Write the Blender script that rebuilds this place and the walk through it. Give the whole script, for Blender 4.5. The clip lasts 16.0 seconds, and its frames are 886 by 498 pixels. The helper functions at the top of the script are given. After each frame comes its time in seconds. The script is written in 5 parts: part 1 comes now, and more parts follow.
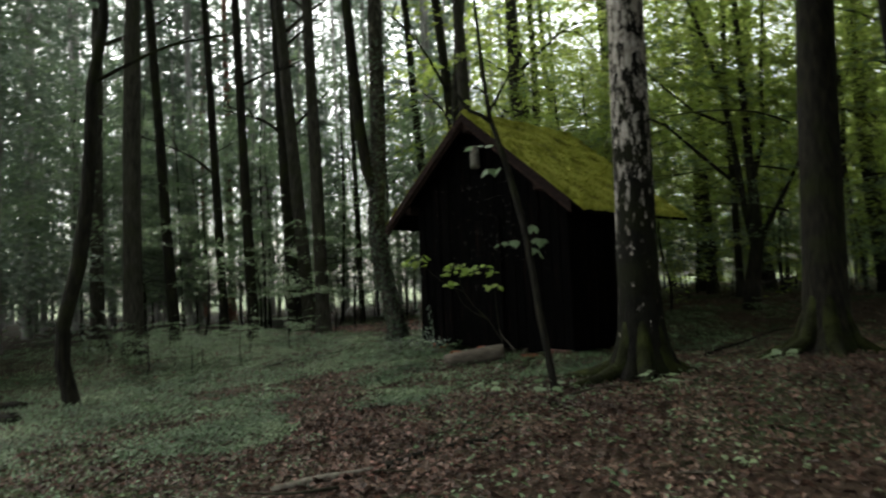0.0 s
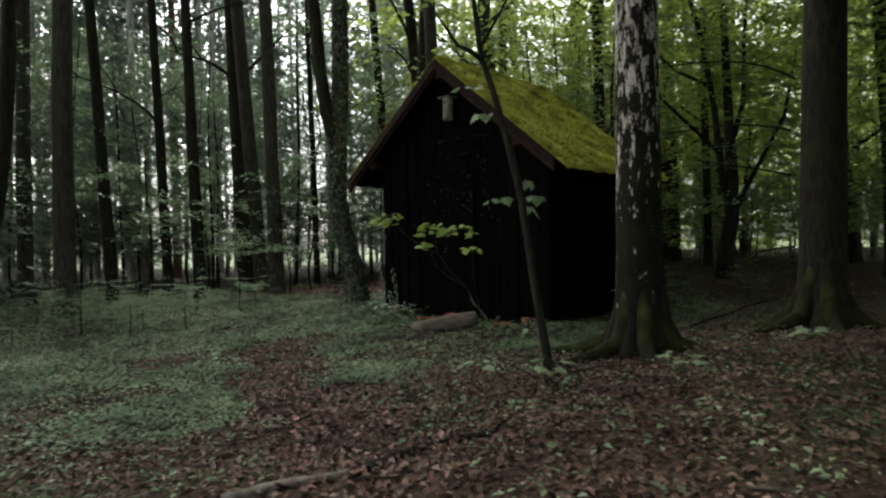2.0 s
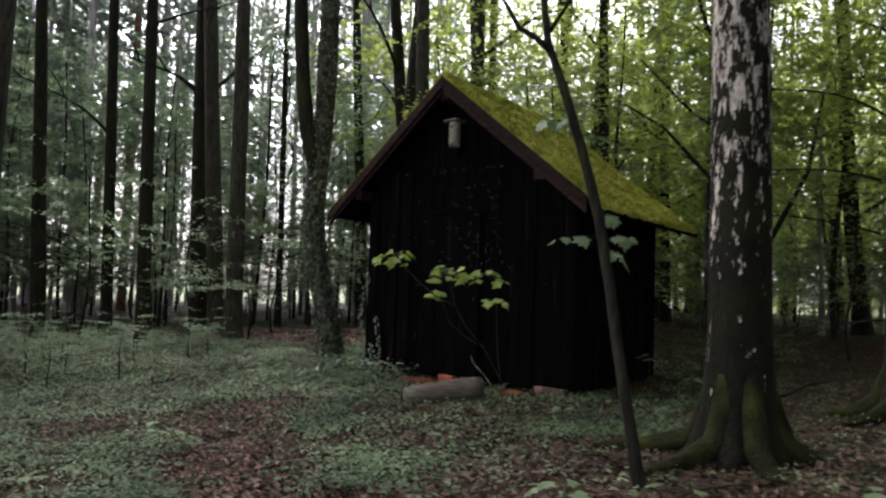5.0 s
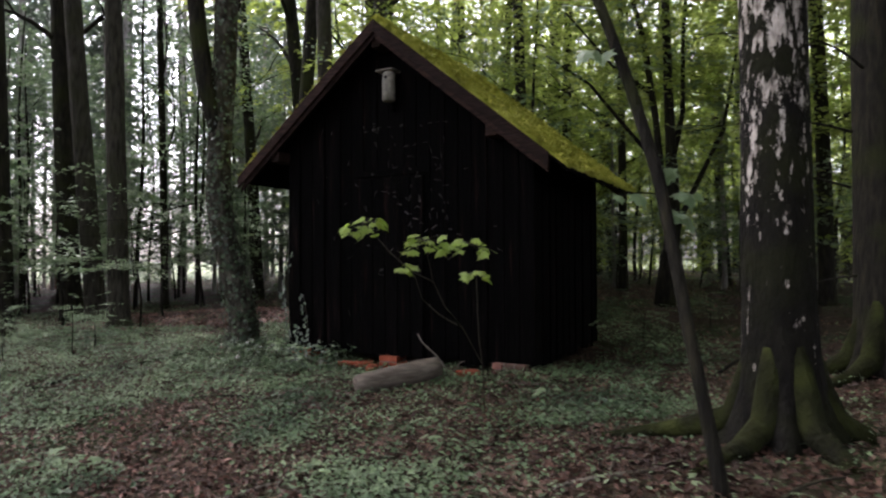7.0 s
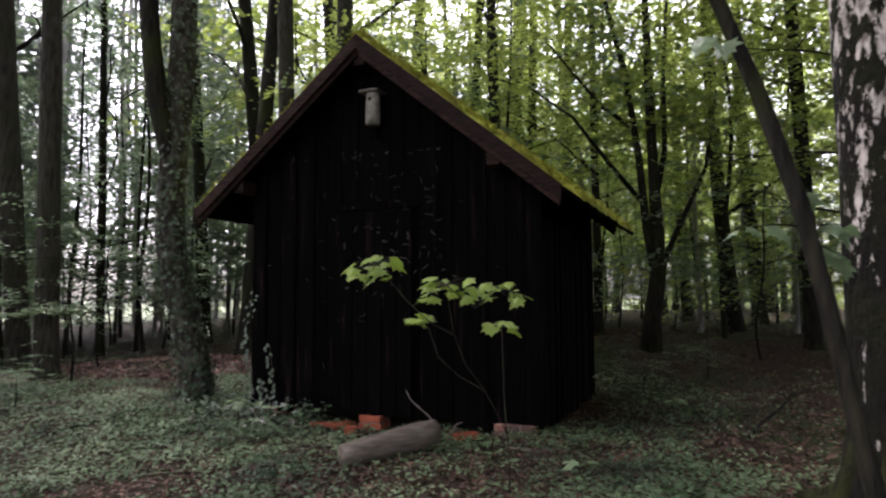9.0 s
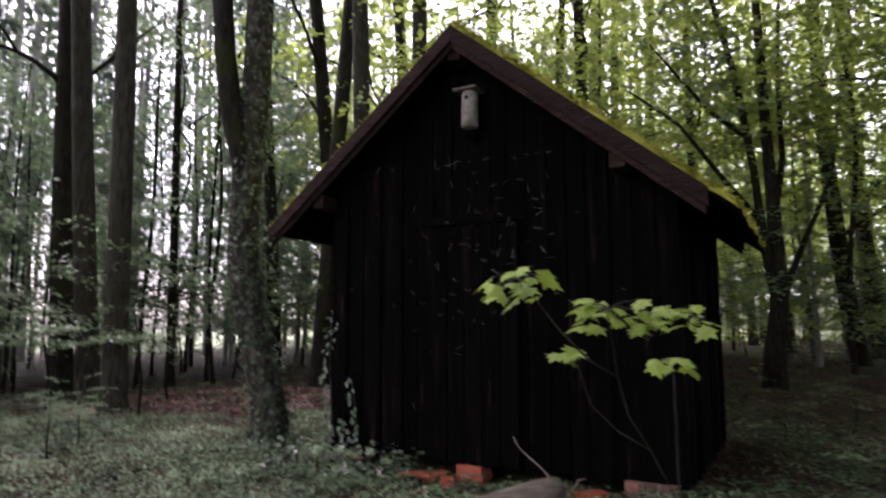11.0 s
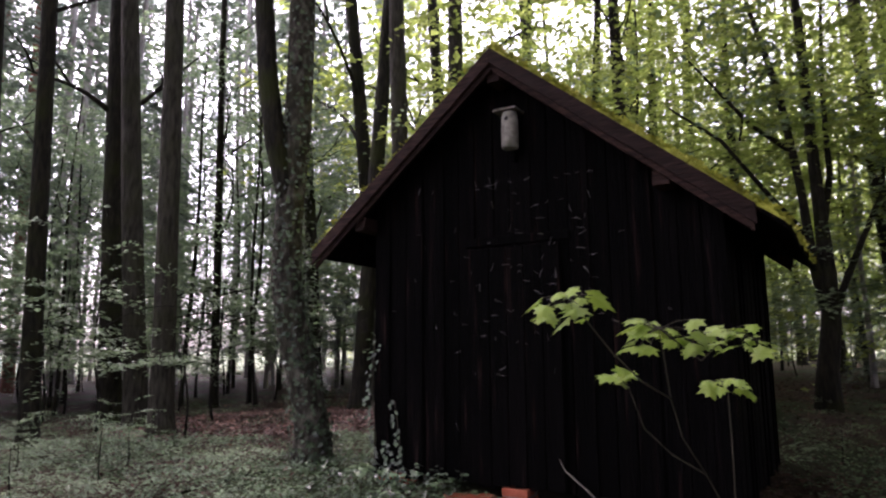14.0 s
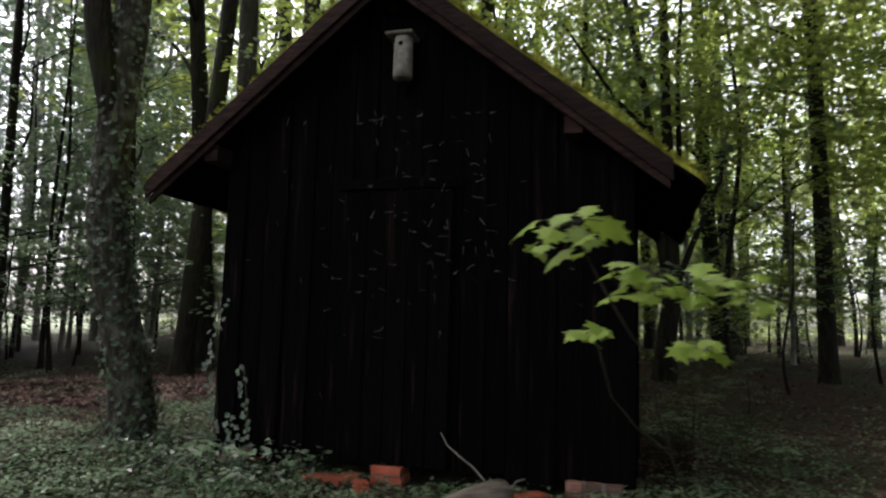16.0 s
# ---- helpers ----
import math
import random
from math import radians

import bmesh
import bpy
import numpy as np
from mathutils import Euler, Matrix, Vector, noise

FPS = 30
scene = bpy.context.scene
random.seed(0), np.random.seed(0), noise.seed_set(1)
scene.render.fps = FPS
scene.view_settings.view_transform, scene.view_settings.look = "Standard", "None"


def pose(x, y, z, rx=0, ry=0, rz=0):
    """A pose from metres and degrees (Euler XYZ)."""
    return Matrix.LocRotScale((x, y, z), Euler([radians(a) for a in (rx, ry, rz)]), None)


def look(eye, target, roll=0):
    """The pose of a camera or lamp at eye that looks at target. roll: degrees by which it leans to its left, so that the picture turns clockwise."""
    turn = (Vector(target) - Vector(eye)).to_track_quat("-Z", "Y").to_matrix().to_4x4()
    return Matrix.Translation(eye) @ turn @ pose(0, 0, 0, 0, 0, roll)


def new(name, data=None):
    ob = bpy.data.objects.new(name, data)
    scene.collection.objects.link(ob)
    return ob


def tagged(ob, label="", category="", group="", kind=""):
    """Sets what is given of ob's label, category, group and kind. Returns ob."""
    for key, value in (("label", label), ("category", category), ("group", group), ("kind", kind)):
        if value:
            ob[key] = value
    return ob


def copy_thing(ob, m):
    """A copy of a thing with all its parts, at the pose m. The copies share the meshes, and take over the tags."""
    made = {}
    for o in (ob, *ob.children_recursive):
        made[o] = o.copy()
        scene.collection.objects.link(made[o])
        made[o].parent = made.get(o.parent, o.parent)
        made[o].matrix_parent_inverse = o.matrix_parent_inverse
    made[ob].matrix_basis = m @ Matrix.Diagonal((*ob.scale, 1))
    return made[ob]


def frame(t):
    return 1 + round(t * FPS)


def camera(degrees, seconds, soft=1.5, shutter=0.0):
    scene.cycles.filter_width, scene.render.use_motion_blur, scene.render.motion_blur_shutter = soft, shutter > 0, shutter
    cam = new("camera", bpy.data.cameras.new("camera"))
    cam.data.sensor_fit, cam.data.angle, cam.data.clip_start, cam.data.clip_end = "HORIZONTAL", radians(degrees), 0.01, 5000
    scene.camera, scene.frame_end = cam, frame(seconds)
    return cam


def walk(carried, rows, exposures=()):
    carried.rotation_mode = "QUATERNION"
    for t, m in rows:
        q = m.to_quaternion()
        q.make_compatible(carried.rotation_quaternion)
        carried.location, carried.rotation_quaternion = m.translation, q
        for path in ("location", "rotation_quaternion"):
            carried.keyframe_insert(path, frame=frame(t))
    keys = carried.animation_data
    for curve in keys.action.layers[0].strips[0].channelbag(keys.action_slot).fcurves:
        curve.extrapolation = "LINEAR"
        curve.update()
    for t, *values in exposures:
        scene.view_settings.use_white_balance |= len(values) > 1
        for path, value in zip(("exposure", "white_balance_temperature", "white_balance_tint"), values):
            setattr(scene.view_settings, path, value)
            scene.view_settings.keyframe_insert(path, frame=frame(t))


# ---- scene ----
cam = camera(67.2, 16.0, soft=2.3, shutter=0.8)
PATH = [
    (0, (0.193, 0.093, 1.094), (0.202, 2.09, 1.204), -2.4),
    (0.5, (0.186, 0.258, 1.087), (0.127, 2.255, 1.178), -0.2),
    (1, (0.118, 0.475, 1.085), (0.064, 2.474, 1.138), 0.1),
    (1.5, (0.017, 0.681, 1.11), (0.104, 2.677, 1.185), -0.9),
    (2, (-0.037, 0.912, 1.101), (0.112, 2.906, 1.092), -1.1),
    (2.5, (-0.048, 1.17, 1.103), (0.083, 3.166, 1.119), 1.1),
    (3, (-0.1, 1.395, 1.102), (0.063, 3.388, 1.098), 1.0),
    (3.5, (-0.181, 1.641, 1.096), (0.026, 3.629, 1.159), 0.9),
    (4, (-0.247, 1.948, 1.095), (-0.081, 3.939, 1.201), 0.0),
    (4.2, (-0.264, 2.101, 1.089), (-0.055, 4.083, 1.261), 1.4),
    (6.3, (-0.908, 3.101, 1.229), (-0.48, 5.054, 1.256), 0.4),
    (6.5, (-0.963, 3.238, 1.168), (-0.472, 5.174, 1.267), 0.5),
    (7, (-0.988, 3.53, 1.17), (-0.357, 5.428, 1.204), -0.2),
    (7.5, (-1.058, 3.701, 1.263), (-0.46, 5.606, 1.39), -2.1),
    (8, (-1.074, 4.008, 1.185), (-0.51, 5.923, 1.308), 0.7),
    (8.2, (-1.088, 4.11, 1.194), (-0.451, 6.001, 1.321), 0.1),
    (10.3, (-1.172, 5.23, 1.234), (-0.344, 7.044, 1.393), -0.3),
    (10.5, (-1.169, 5.335, 1.236), (-0.363, 7.161, 1.369), 0.5),
    (11, (-1.156, 5.535, 1.222), (-0.549, 7.426, 1.461), 0.0),
    (11.5, (-1.162, 5.601, 1.222), (-0.572, 7.493, 1.488), -1.0),
    (12, (-1.175, 5.582, 1.219), (-0.592, 7.478, 1.474), -1.0),
    (12.5, (-1.182, 5.582, 1.22), (-0.618, 7.481, 1.494), -0.7),
    (13, (-1.172, 5.604, 1.218), (-0.603, 7.501, 1.496), -0.7),
    (13.5, (-1.189, 5.592, 1.228), (-0.686, 7.504, 1.526), -0.8),
    (14, (-1.206, 5.54, 1.225), (-0.705, 7.453, 1.525), -0.3),
    (14.5, (-1.143, 5.654, 1.217), (-0.524, 7.534, 1.5), 0.8),
    (15, (-1.159, 5.785, 1.189), (-0.527, 7.679, 1.307), 3.7),
    (15.5, (-1.277, 6.08, 1.101), (-0.383, 7.854, 1.339), 2.5),
    (16, (-1.337, 6.441, 1.127), (-0.351, 8.167, 1.349), 1.5),
]
walk(cam, [(t, look(eye, target, roll)) for t, eye, target, roll in PATH],
     exposures=[(0, 2.04, 6700, 1), (4, 2.47, 6500, 13), (7, 2.68, 6350, 21), (10.5, 2.84, 6350, 28), (12.5, 2.95, 6300, 36), (14.5, 2.92, 6300, 36), (15.2, 2.75, 6350, 25), (16, 2.48, 6400, 17)])

# ---- light: an overcast sky above a closed forest ----
SUN_ELEV, SUN_AZ = radians(55), radians(-35)
world = bpy.data.worlds.new("overcast_sky")
scene.world = world
world.use_nodes = True
wn, wl = world.node_tree.nodes, world.node_tree.links
sky = wn.new("ShaderNodeTexSky")
sky.sky_type, sky.sun_disc = "NISHITA", False
sky.sun_elevation, sky.sun_rotation = SUN_ELEV, SUN_AZ
sky.dust_density, sky.ozone_density = 4.0, 1.0
grey = wn.new("ShaderNodeHueSaturation")
grey.inputs["Saturation"].default_value = 0.3
wl.new(sky.outputs[0], grey.inputs["Color"])
wl.new(grey.outputs[0], wn["Background"].inputs["Color"])
wn["Background"].inputs["Strength"].default_value = 0.15
sun_data = bpy.data.lights.new("sun", "SUN")
sun_data.energy, sun_data.angle, sun_data.color = 1.2, radians(25), (1.0, 0.97, 0.92)
sun = new("sun", sun_data)
sun.matrix_world = look((0, 0, 0), (math.sin(SUN_AZ) * -math.cos(SUN_ELEV), -math.cos(SUN_AZ) * math.cos(SUN_ELEV), -math.sin(SUN_ELEV)))


# ---- materials ----
def material(name, stops, scale=6.0, stretch=(1, 1, 1), rough=0.8, bump=0.3, bump_scale=None, island=0.0,
             per_object=0.0, translucent=0.0, detail=6.0, spec=0.12, spread=(0.3, 0.7), patch=None, patch_scale=1.4, patch_at=(0.5, 0.68)):
    """Noise-coloured surface; stops are colours from dark to light. island and per_object shift value by piece."""
    m = bpy.data.materials.new(name)
    m.use_nodes = True
    n, l = m.node_tree.nodes, m.node_tree.links
    p = n["Principled BSDF"]
    p.inputs["Roughness"].default_value = rough
    p.inputs["Specular IOR Level"].default_value = spec
    tc, mp = n.new("ShaderNodeTexCoord"), n.new("ShaderNodeMapping")
    mp.inputs["Scale"].default_value = stretch
    l.new(tc.outputs["Object"], mp.inputs["Vector"])
    no = n.new("ShaderNodeTexNoise")
    no.inputs["Scale"].default_value, no.inputs["Detail"].default_value = scale, detail
    l.new(mp.outputs[0], no.inputs["Vector"])
    ramp = n.new("ShaderNodeValToRGB")
    e = ramp.color_ramp.elements
    for i, c in enumerate(stops):
        pos = spread[0] + (spread[1] - spread[0]) * i / max(1, len(stops) - 1)
        el = e[i] if i < 2 else e.new(1.0)
        el.position, el.color = pos, (*c, 1)
    for i, c in enumerate(stops):
        e[i].position = spread[0] + (spread[1] - spread[0]) * i / max(1, len(stops) - 1)
        e[i].color = (*c, 1)
    l.new(no.outputs["Fac"], ramp.inputs["Fac"])
    col = ramp.outputs["Color"]
    if patch:
        big, fade, mixp = n.new("ShaderNodeTexNoise"), n.new("ShaderNodeMapRange"), n.new("ShaderNodeMixRGB")
        big.inputs["Scale"].default_value, big.inputs["Detail"].default_value = patch_scale, 7
        l.new(tc.outputs["Object"], big.inputs["Vector"])
        l.new(big.outputs["Fac"], fade.inputs["Value"])
        fade.inputs["From Min"].default_value, fade.inputs["From Max"].default_value = patch_at
        l.new(fade.outputs[0], mixp.inputs[0])
        l.new(col, mixp.inputs[1])
        mixp.inputs[2].default_value = (*patch, 1)
        col = mixp.outputs[0]
    for amount, node, socket in ((island, "ShaderNodeNewGeometry", "Random Per Island"), (per_object, "ShaderNodeObjectInfo", "Random")):
        if amount:
            src, mr, hs = n.new(node), n.new("ShaderNodeMapRange"), n.new("ShaderNodeHueSaturation")
            mr.inputs["To Min"].default_value, mr.inputs["To Max"].default_value = 1 - amount, 1 + amount
            l.new(src.outputs[socket], mr.inputs["Value"])
            l.new(mr.outputs[0], hs.inputs["Value"])
            l.new(col, hs.inputs["Color"])
            col = hs.outputs["Color"]
    l.new(col, p.inputs["Base Color"])
    if bump:
        b, no2 = n.new("ShaderNodeBump"), n.new("ShaderNodeTexNoise")
        no2.inputs["Scale"].default_value, no2.inputs["Detail"].default_value = bump_scale or scale * 3, 5
        l.new(mp.outputs[0], no2.inputs["Vector"])
        b.inputs["Strength"].default_value, b.inputs["Distance"].default_value = bump, 0.03
        l.new(no2.outputs["Fac"], b.inputs["Height"])
        l.new(b.outputs[0], p.inputs["Normal"])
    if translucent:
        tr, mx = n.new("ShaderNodeBsdfTranslucent"), n.new("ShaderNodeMixShader")
        l.new(col, tr.inputs["Color"])
        mx.inputs[0].default_value = translucent
        l.new(p.outputs[0], mx.inputs[1])
        l.new(tr.outputs[0], mx.inputs[2])
        l.new(mx.outputs[0], n["Material Output"].inputs["Surface"])
    return m


BARK_BEECH = material("beech_bark", [(0.016, 0.014, 0.011), (0.042, 0.038, 0.031), (0.065, 0.06, 0.048)], 9, (2.5, 2.5, 0.5), 0.9, 1.0, 14, patch=(0.034, 0.035, 0.019))
BARK_DARK = material("wet_dark_bark", [(0.008, 0.007, 0.006), (0.016, 0.0145, 0.011), (0.032, 0.028, 0.018)], 9, (2.5, 2.5, 0.5), 0.85, 1.0, 16, patch=(0.022, 0.026, 0.008), patch_scale=1.8)
# grey spruce bark, lightened beyond its own tone to paint in distance haze
BARK_SPRUCE_HAZE = material("haze_paled_spruce_bark", [(0.12, 0.105, 0.1), (0.22, 0.205, 0.195), (0.32, 0.31, 0.3)], 5, (2, 2, 0.4), 0.9, 0.6, 14, per_object=0.3)
BARK_PINE = material("reddish_pine_bark", [(0.12, 0.06, 0.045), (0.2, 0.1, 0.075)], 5, (2, 2, 0.4), 0.9, 0.6, 14)
BARK_IVY = material("lichened_bark", [(0.014, 0.013, 0.01), (0.045, 0.041, 0.032), (0.12, 0.115, 0.09)], 10, (1.5, 1.5, 0.8), 0.9, 1.0, 20, patch=(0.035, 0.035, 0.02))
LEAF_BEECH = material("beech_leaf", [(0.105, 0.165, 0.08), (0.19, 0.255, 0.14)], 2, rough=0.36, bump=0, island=0.35, translucent=0.45, spec=0.5)
LEAF_BRIGHT = material("yellow_green_leaf", [(0.15, 0.215, 0.045), (0.31, 0.365, 0.09)], 0.6, rough=0.45, bump=0, island=0.4, translucent=0.55, spec=0.5)
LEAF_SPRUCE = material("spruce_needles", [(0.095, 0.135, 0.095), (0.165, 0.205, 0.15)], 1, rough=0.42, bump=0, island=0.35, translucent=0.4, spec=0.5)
# far foliage: distance haze is put into the paler, greyer leaf colour
LEAF_FAR_HAZE = material("hazy_far_needles", [(0.13, 0.165, 0.13), (0.21, 0.25, 0.195)], 0.4, rough=0.5, bump=0, island=0.35, translucent=0.6, spec=0.4)
LEAF_CANOPY = material("canopy_leaf", [(0.04, 0.08, 0.02), (0.08, 0.13, 0.03)], 1, rough=0.5, bump=0, island=0.3, translucent=0.3)
LEAF_MAPLE = material("lime_maple_leaf", [(0.16, 0.24, 0.03), (0.22, 0.3, 0.05)], 9, rough=0.5, bump=0.2, island=0.25, translucent=0.4, spec=0.4)
LEAF_IVY = material("ivy_leaf", [(0.025, 0.045, 0.02), (0.06, 0.09, 0.045)], 8, rough=0.42, bump=0, island=0.7, translucent=0.1, spec=0.6)
LEAF_HERB = material("herb_leaf", [(0.04, 0.074, 0.035), (0.1, 0.155, 0.075), (0.2, 0.265, 0.145)], 0.9, rough=0.5, bump=0, island=0.4, translucent=0.25, spec=0.4)
LITTER = material("fallen_leaf", [(0.022, 0.012, 0.009), (0.072, 0.038, 0.027), (0.185, 0.125, 0.095)], 1.2, rough=0.55, bump=0, island=0.6, spread=(0.2, 0.8), spec=0.2)
RED_LITTER = material("copper_leaf", [(0.05, 0.022, 0.017), (0.12, 0.056, 0.043), (0.27, 0.17, 0.14)], 1.5, rough=0.5, bump=0, island=0.7, spec=0.3)
TWIG = material("grey_twig", [(0.06, 0.05, 0.04), (0.2, 0.18, 0.15)], 9, (1, 1, 1), 0.8, 0.5)
STEM = material("green_brown_stem", [(0.02, 0.02, 0.012), (0.05, 0.045, 0.03)], 9, rough=0.7, bump=0.2)
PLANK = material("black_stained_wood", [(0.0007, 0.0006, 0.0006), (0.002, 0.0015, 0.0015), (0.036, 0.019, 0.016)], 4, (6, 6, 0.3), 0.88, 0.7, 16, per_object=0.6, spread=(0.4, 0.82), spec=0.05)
BARGE = material("dark_brown_weathered_wood", [(0.006, 0.0035, 0.003), (0.034, 0.018, 0.014)], 7, (0.8, 6, 6), 0.8, 0.6, 14, per_object=0.3, spec=0.12)
MOSS = material("lime_moss", [(0.08, 0.08, 0.022), (0.28, 0.29, 0.04), (0.4, 0.4, 0.075)], 3.2, (1, 1, 1), 0.95, 1.0, 45, spread=(0.25, 0.62), spec=0.1)
DULL_BRICK = material("dull_red_brick", [(0.1, 0.05, 0.04), (0.22, 0.11, 0.085)], 9, rough=0.9, bump=0.5, per_object=0.3, patch=(0.05, 0.055, 0.04))
BRICK = material("red_brick", [(0.22, 0.055, 0.03), (0.42, 0.12, 0.07)], 9, rough=0.9, bump=0.5, per_object=0.3)
MORTAR = material("grey_mortar", [(0.12, 0.11, 0.1), (0.2, 0.18, 0.16)], 12, rough=0.95, bump=0.5)
CUTLOG = material("bare_weathered_log", [(0.09, 0.075, 0.06), (0.19, 0.16, 0.13)], 5, (1, 6, 6), 0.85, 0.6, 12)
NESTBOX = material("pale_woodcrete", [(0.13, 0.12, 0.1), (0.32, 0.3, 0.25)], 22, rough=0.9, bump=0.6, patch=(0.1, 0.1, 0.07), patch_scale=5)
HOLE_SHADE = material("hole_shade_black", [(0.004, 0.004, 0.004), (0.008, 0.008, 0.008)], 9, rough=1.0, bump=0)
WEB = material("pale_splinter", [(0.1, 0.095, 0.09), (0.22, 0.21, 0.2)], 9, rough=0.8, bump=0)


def birch_material():
    m = material("birch_bark", [(0.004, 0.0035, 0.003), (0.012, 0.011, 0.008)], 6, (2, 2, 1), 0.85, 0.9, 18)
    n, l = m.node_tree.nodes, m.node_tree.links
    p = n["Principled BSDF"]
    dark = p.inputs["Base Color"].links[0].from_socket
    tc, mp = n.new("ShaderNodeTexCoord"), n.new("ShaderNodeMapping")
    mp.inputs["Scale"].default_value = (3.4, 3.4, 1.3)
    l.new(tc.outputs["Object"], mp.inputs["Vector"])
    no = n.new("ShaderNodeTexNoise")
    no.inputs["Scale"].default_value, no.inputs["Detail"].default_value, no.inputs["Roughness"].default_value = 4.4, 8, 0.72
    l.new(mp.outputs[0], no.inputs["Vector"])
    # the old fissured bark at the foot carries fewer white plates
    sep, mr, add, step = n.new("ShaderNodeSeparateXYZ"), n.new("ShaderNodeMapRange"), n.new("ShaderNodeMath"), n.new("ShaderNodeMapRange")
    l.new(tc.outputs["Object"], sep.inputs[0])
    l.new(sep.outputs["Z"], mr.inputs["Value"])
    mr.inputs["From Min"].default_value, mr.inputs["From Max"].default_value = 0.3, 2.9
    mr.inputs["To Min"].default_value, mr.inputs["To Max"].default_value = -0.12, 0.05
    add.operation = "ADD"
    l.new(no.outputs["Fac"], add.inputs[0])
    l.new(mr.outputs[0], add.inputs[1])
    step.inputs["From Min"].default_value, step.inputs["From Max"].default_value = 0.525, 0.56
    l.new(add.outputs[0], step.inputs["Value"])
    no2, ramp = n.new("ShaderNodeTexNoise"), n.new("ShaderNodeValToRGB")
    no2.inputs["Scale"].default_value = 9
    l.new(mp.outputs[0], no2.inputs["Vector"])
    ramp.color_ramp.elements[0].color, ramp.color_ramp.elements[1].color = (0.14, 0.12, 0.1, 1), (0.5, 0.45, 0.4, 1)
    ramp.color_ramp.elements[0].position, ramp.color_ramp.elements[1].position = 0.3, 0.6
    l.new(no2.outputs["Fac"], ramp.inputs[0])
    # green algae film between plates
    no3, ramp3, mixg = n.new("ShaderNodeTexNoise"), n.new("ShaderNodeValToRGB"), n.new("ShaderNodeMixRGB")
    no3.inputs["Scale"].default_value = 2.2
    l.new(tc.outputs["Object"], no3.inputs["Vector"])
    ramp3.color_ramp.elements[0].position, ramp3.color_ramp.elements[1].position = 0.45, 0.65
    l.new(no3.outputs["Fac"], ramp3.inputs[0])
    l.new(ramp3.outputs[0], mixg.inputs[0])
    l.new(dark, mixg.inputs[1])
    mixg.inputs[2].default_value = (0.012, 0.013, 0.005, 1)
    mx = n.new("ShaderNodeMixRGB")
    l.new(step.outputs[0], mx.inputs[0])
    l.new(mixg.outputs[0], mx.inputs[1])
    l.new(ramp.outputs[0], mx.inputs[2])
    l.new(mx.outputs[0], p.inputs["Base Color"])
    return m


BARK_BIRCH = birch_material()
MOSSY_FOOT = material("mossy_root_bark", [(0.007, 0.007, 0.004), (0.016, 0.018, 0.006), (0.032, 0.038, 0.01)], 5, rough=0.95, bump=0.8, bump_scale=30)


def ground_material():
    m = material("forest_floor", [(0.018, 0.012, 0.009), (0.045, 0.03, 0.022), (0.085, 0.06, 0.043)], 14, rough=0.95, bump=1.0, bump_scale=30, spread=(0.25, 0.75), spec=0.1)
    n, l = m.node_tree.nodes, m.node_tree.links
    p = n["Principled BSDF"]
    brown = p.inputs["Base Color"].links[0].from_socket
    tc = n.new("ShaderNodeTexCoord")
    no, ramp, no2, r2, mx = (n.new("ShaderNodeTexNoise"), n.new("ShaderNodeValToRGB"), n.new("ShaderNodeTexNoise"), n.new("ShaderNodeValToRGB"), n.new("ShaderNodeMixRGB"))
    no.inputs["Scale"].default_value, no.inputs["Detail"].default_value = 0.55, 8
    ramp.color_ramp.elements[0].position, ramp.color_ramp.elements[1].position = 0.46, 0.6
    no2.inputs["Scale"].default_value, no2.inputs["Detail"].default_value = 22, 4
    r2.color_ramp.elements[0].color, r2.color_ramp.elements[1].color = (0.018, 0.024, 0.012, 1), (0.06, 0.075, 0.034, 1)
    r2.color_ramp.elements[0].position, r2.color_ramp.elements[1].position = 0.35, 0.7
    for a in (no, no2):
        l.new(tc.outputs["Object"], a.inputs["Vector"])
    l.new(no.outputs["Fac"], ramp.inputs[0])
    l.new(no2.outputs["Fac"], r2.inputs[0])
    l.new(ramp.outputs[0], mx.inputs[0])
    l.new(brown, mx.inputs[1])
    l.new(r2.outputs[0], mx.inputs[2])
    # open grass beyond the edge of the wood
    sep, edge, no4, r4, mg = n.new("ShaderNodeSeparateXYZ"), n.new("ShaderNodeMapRange"), n.new("ShaderNodeTexNoise"), n.new("ShaderNodeValToRGB"), n.new("ShaderNodeMixRGB")
    l.new(tc.outputs["Object"], sep.inputs[0])
    l.new(sep.outputs["Y"], edge.inputs["Value"])
    edge.inputs["From Min"].default_value, edge.inputs["From Max"].default_value = 44, 48
    no4.inputs["Scale"].default_value, no4.inputs["Detail"].default_value = 1.5, 8
    l.new(tc.outputs["Object"], no4.inputs["Vector"])
    r4.color_ramp.elements[0].color, r4.color_ramp.elements[1].color = (0.1, 0.125, 0.075, 1), (0.19, 0.21, 0.145, 1)
    l.new(no4.outputs["Fac"], r4.inputs[0])
    l.new(edge.outputs[0], mg.inputs[0])
    l.new(mx.outputs[0], mg.inputs[1])
    l.new(r4.outputs[0], mg.inputs[2])
    l.new(mg.outputs[0], p.inputs["Base Color"])
    return m


GROUND = ground_material()


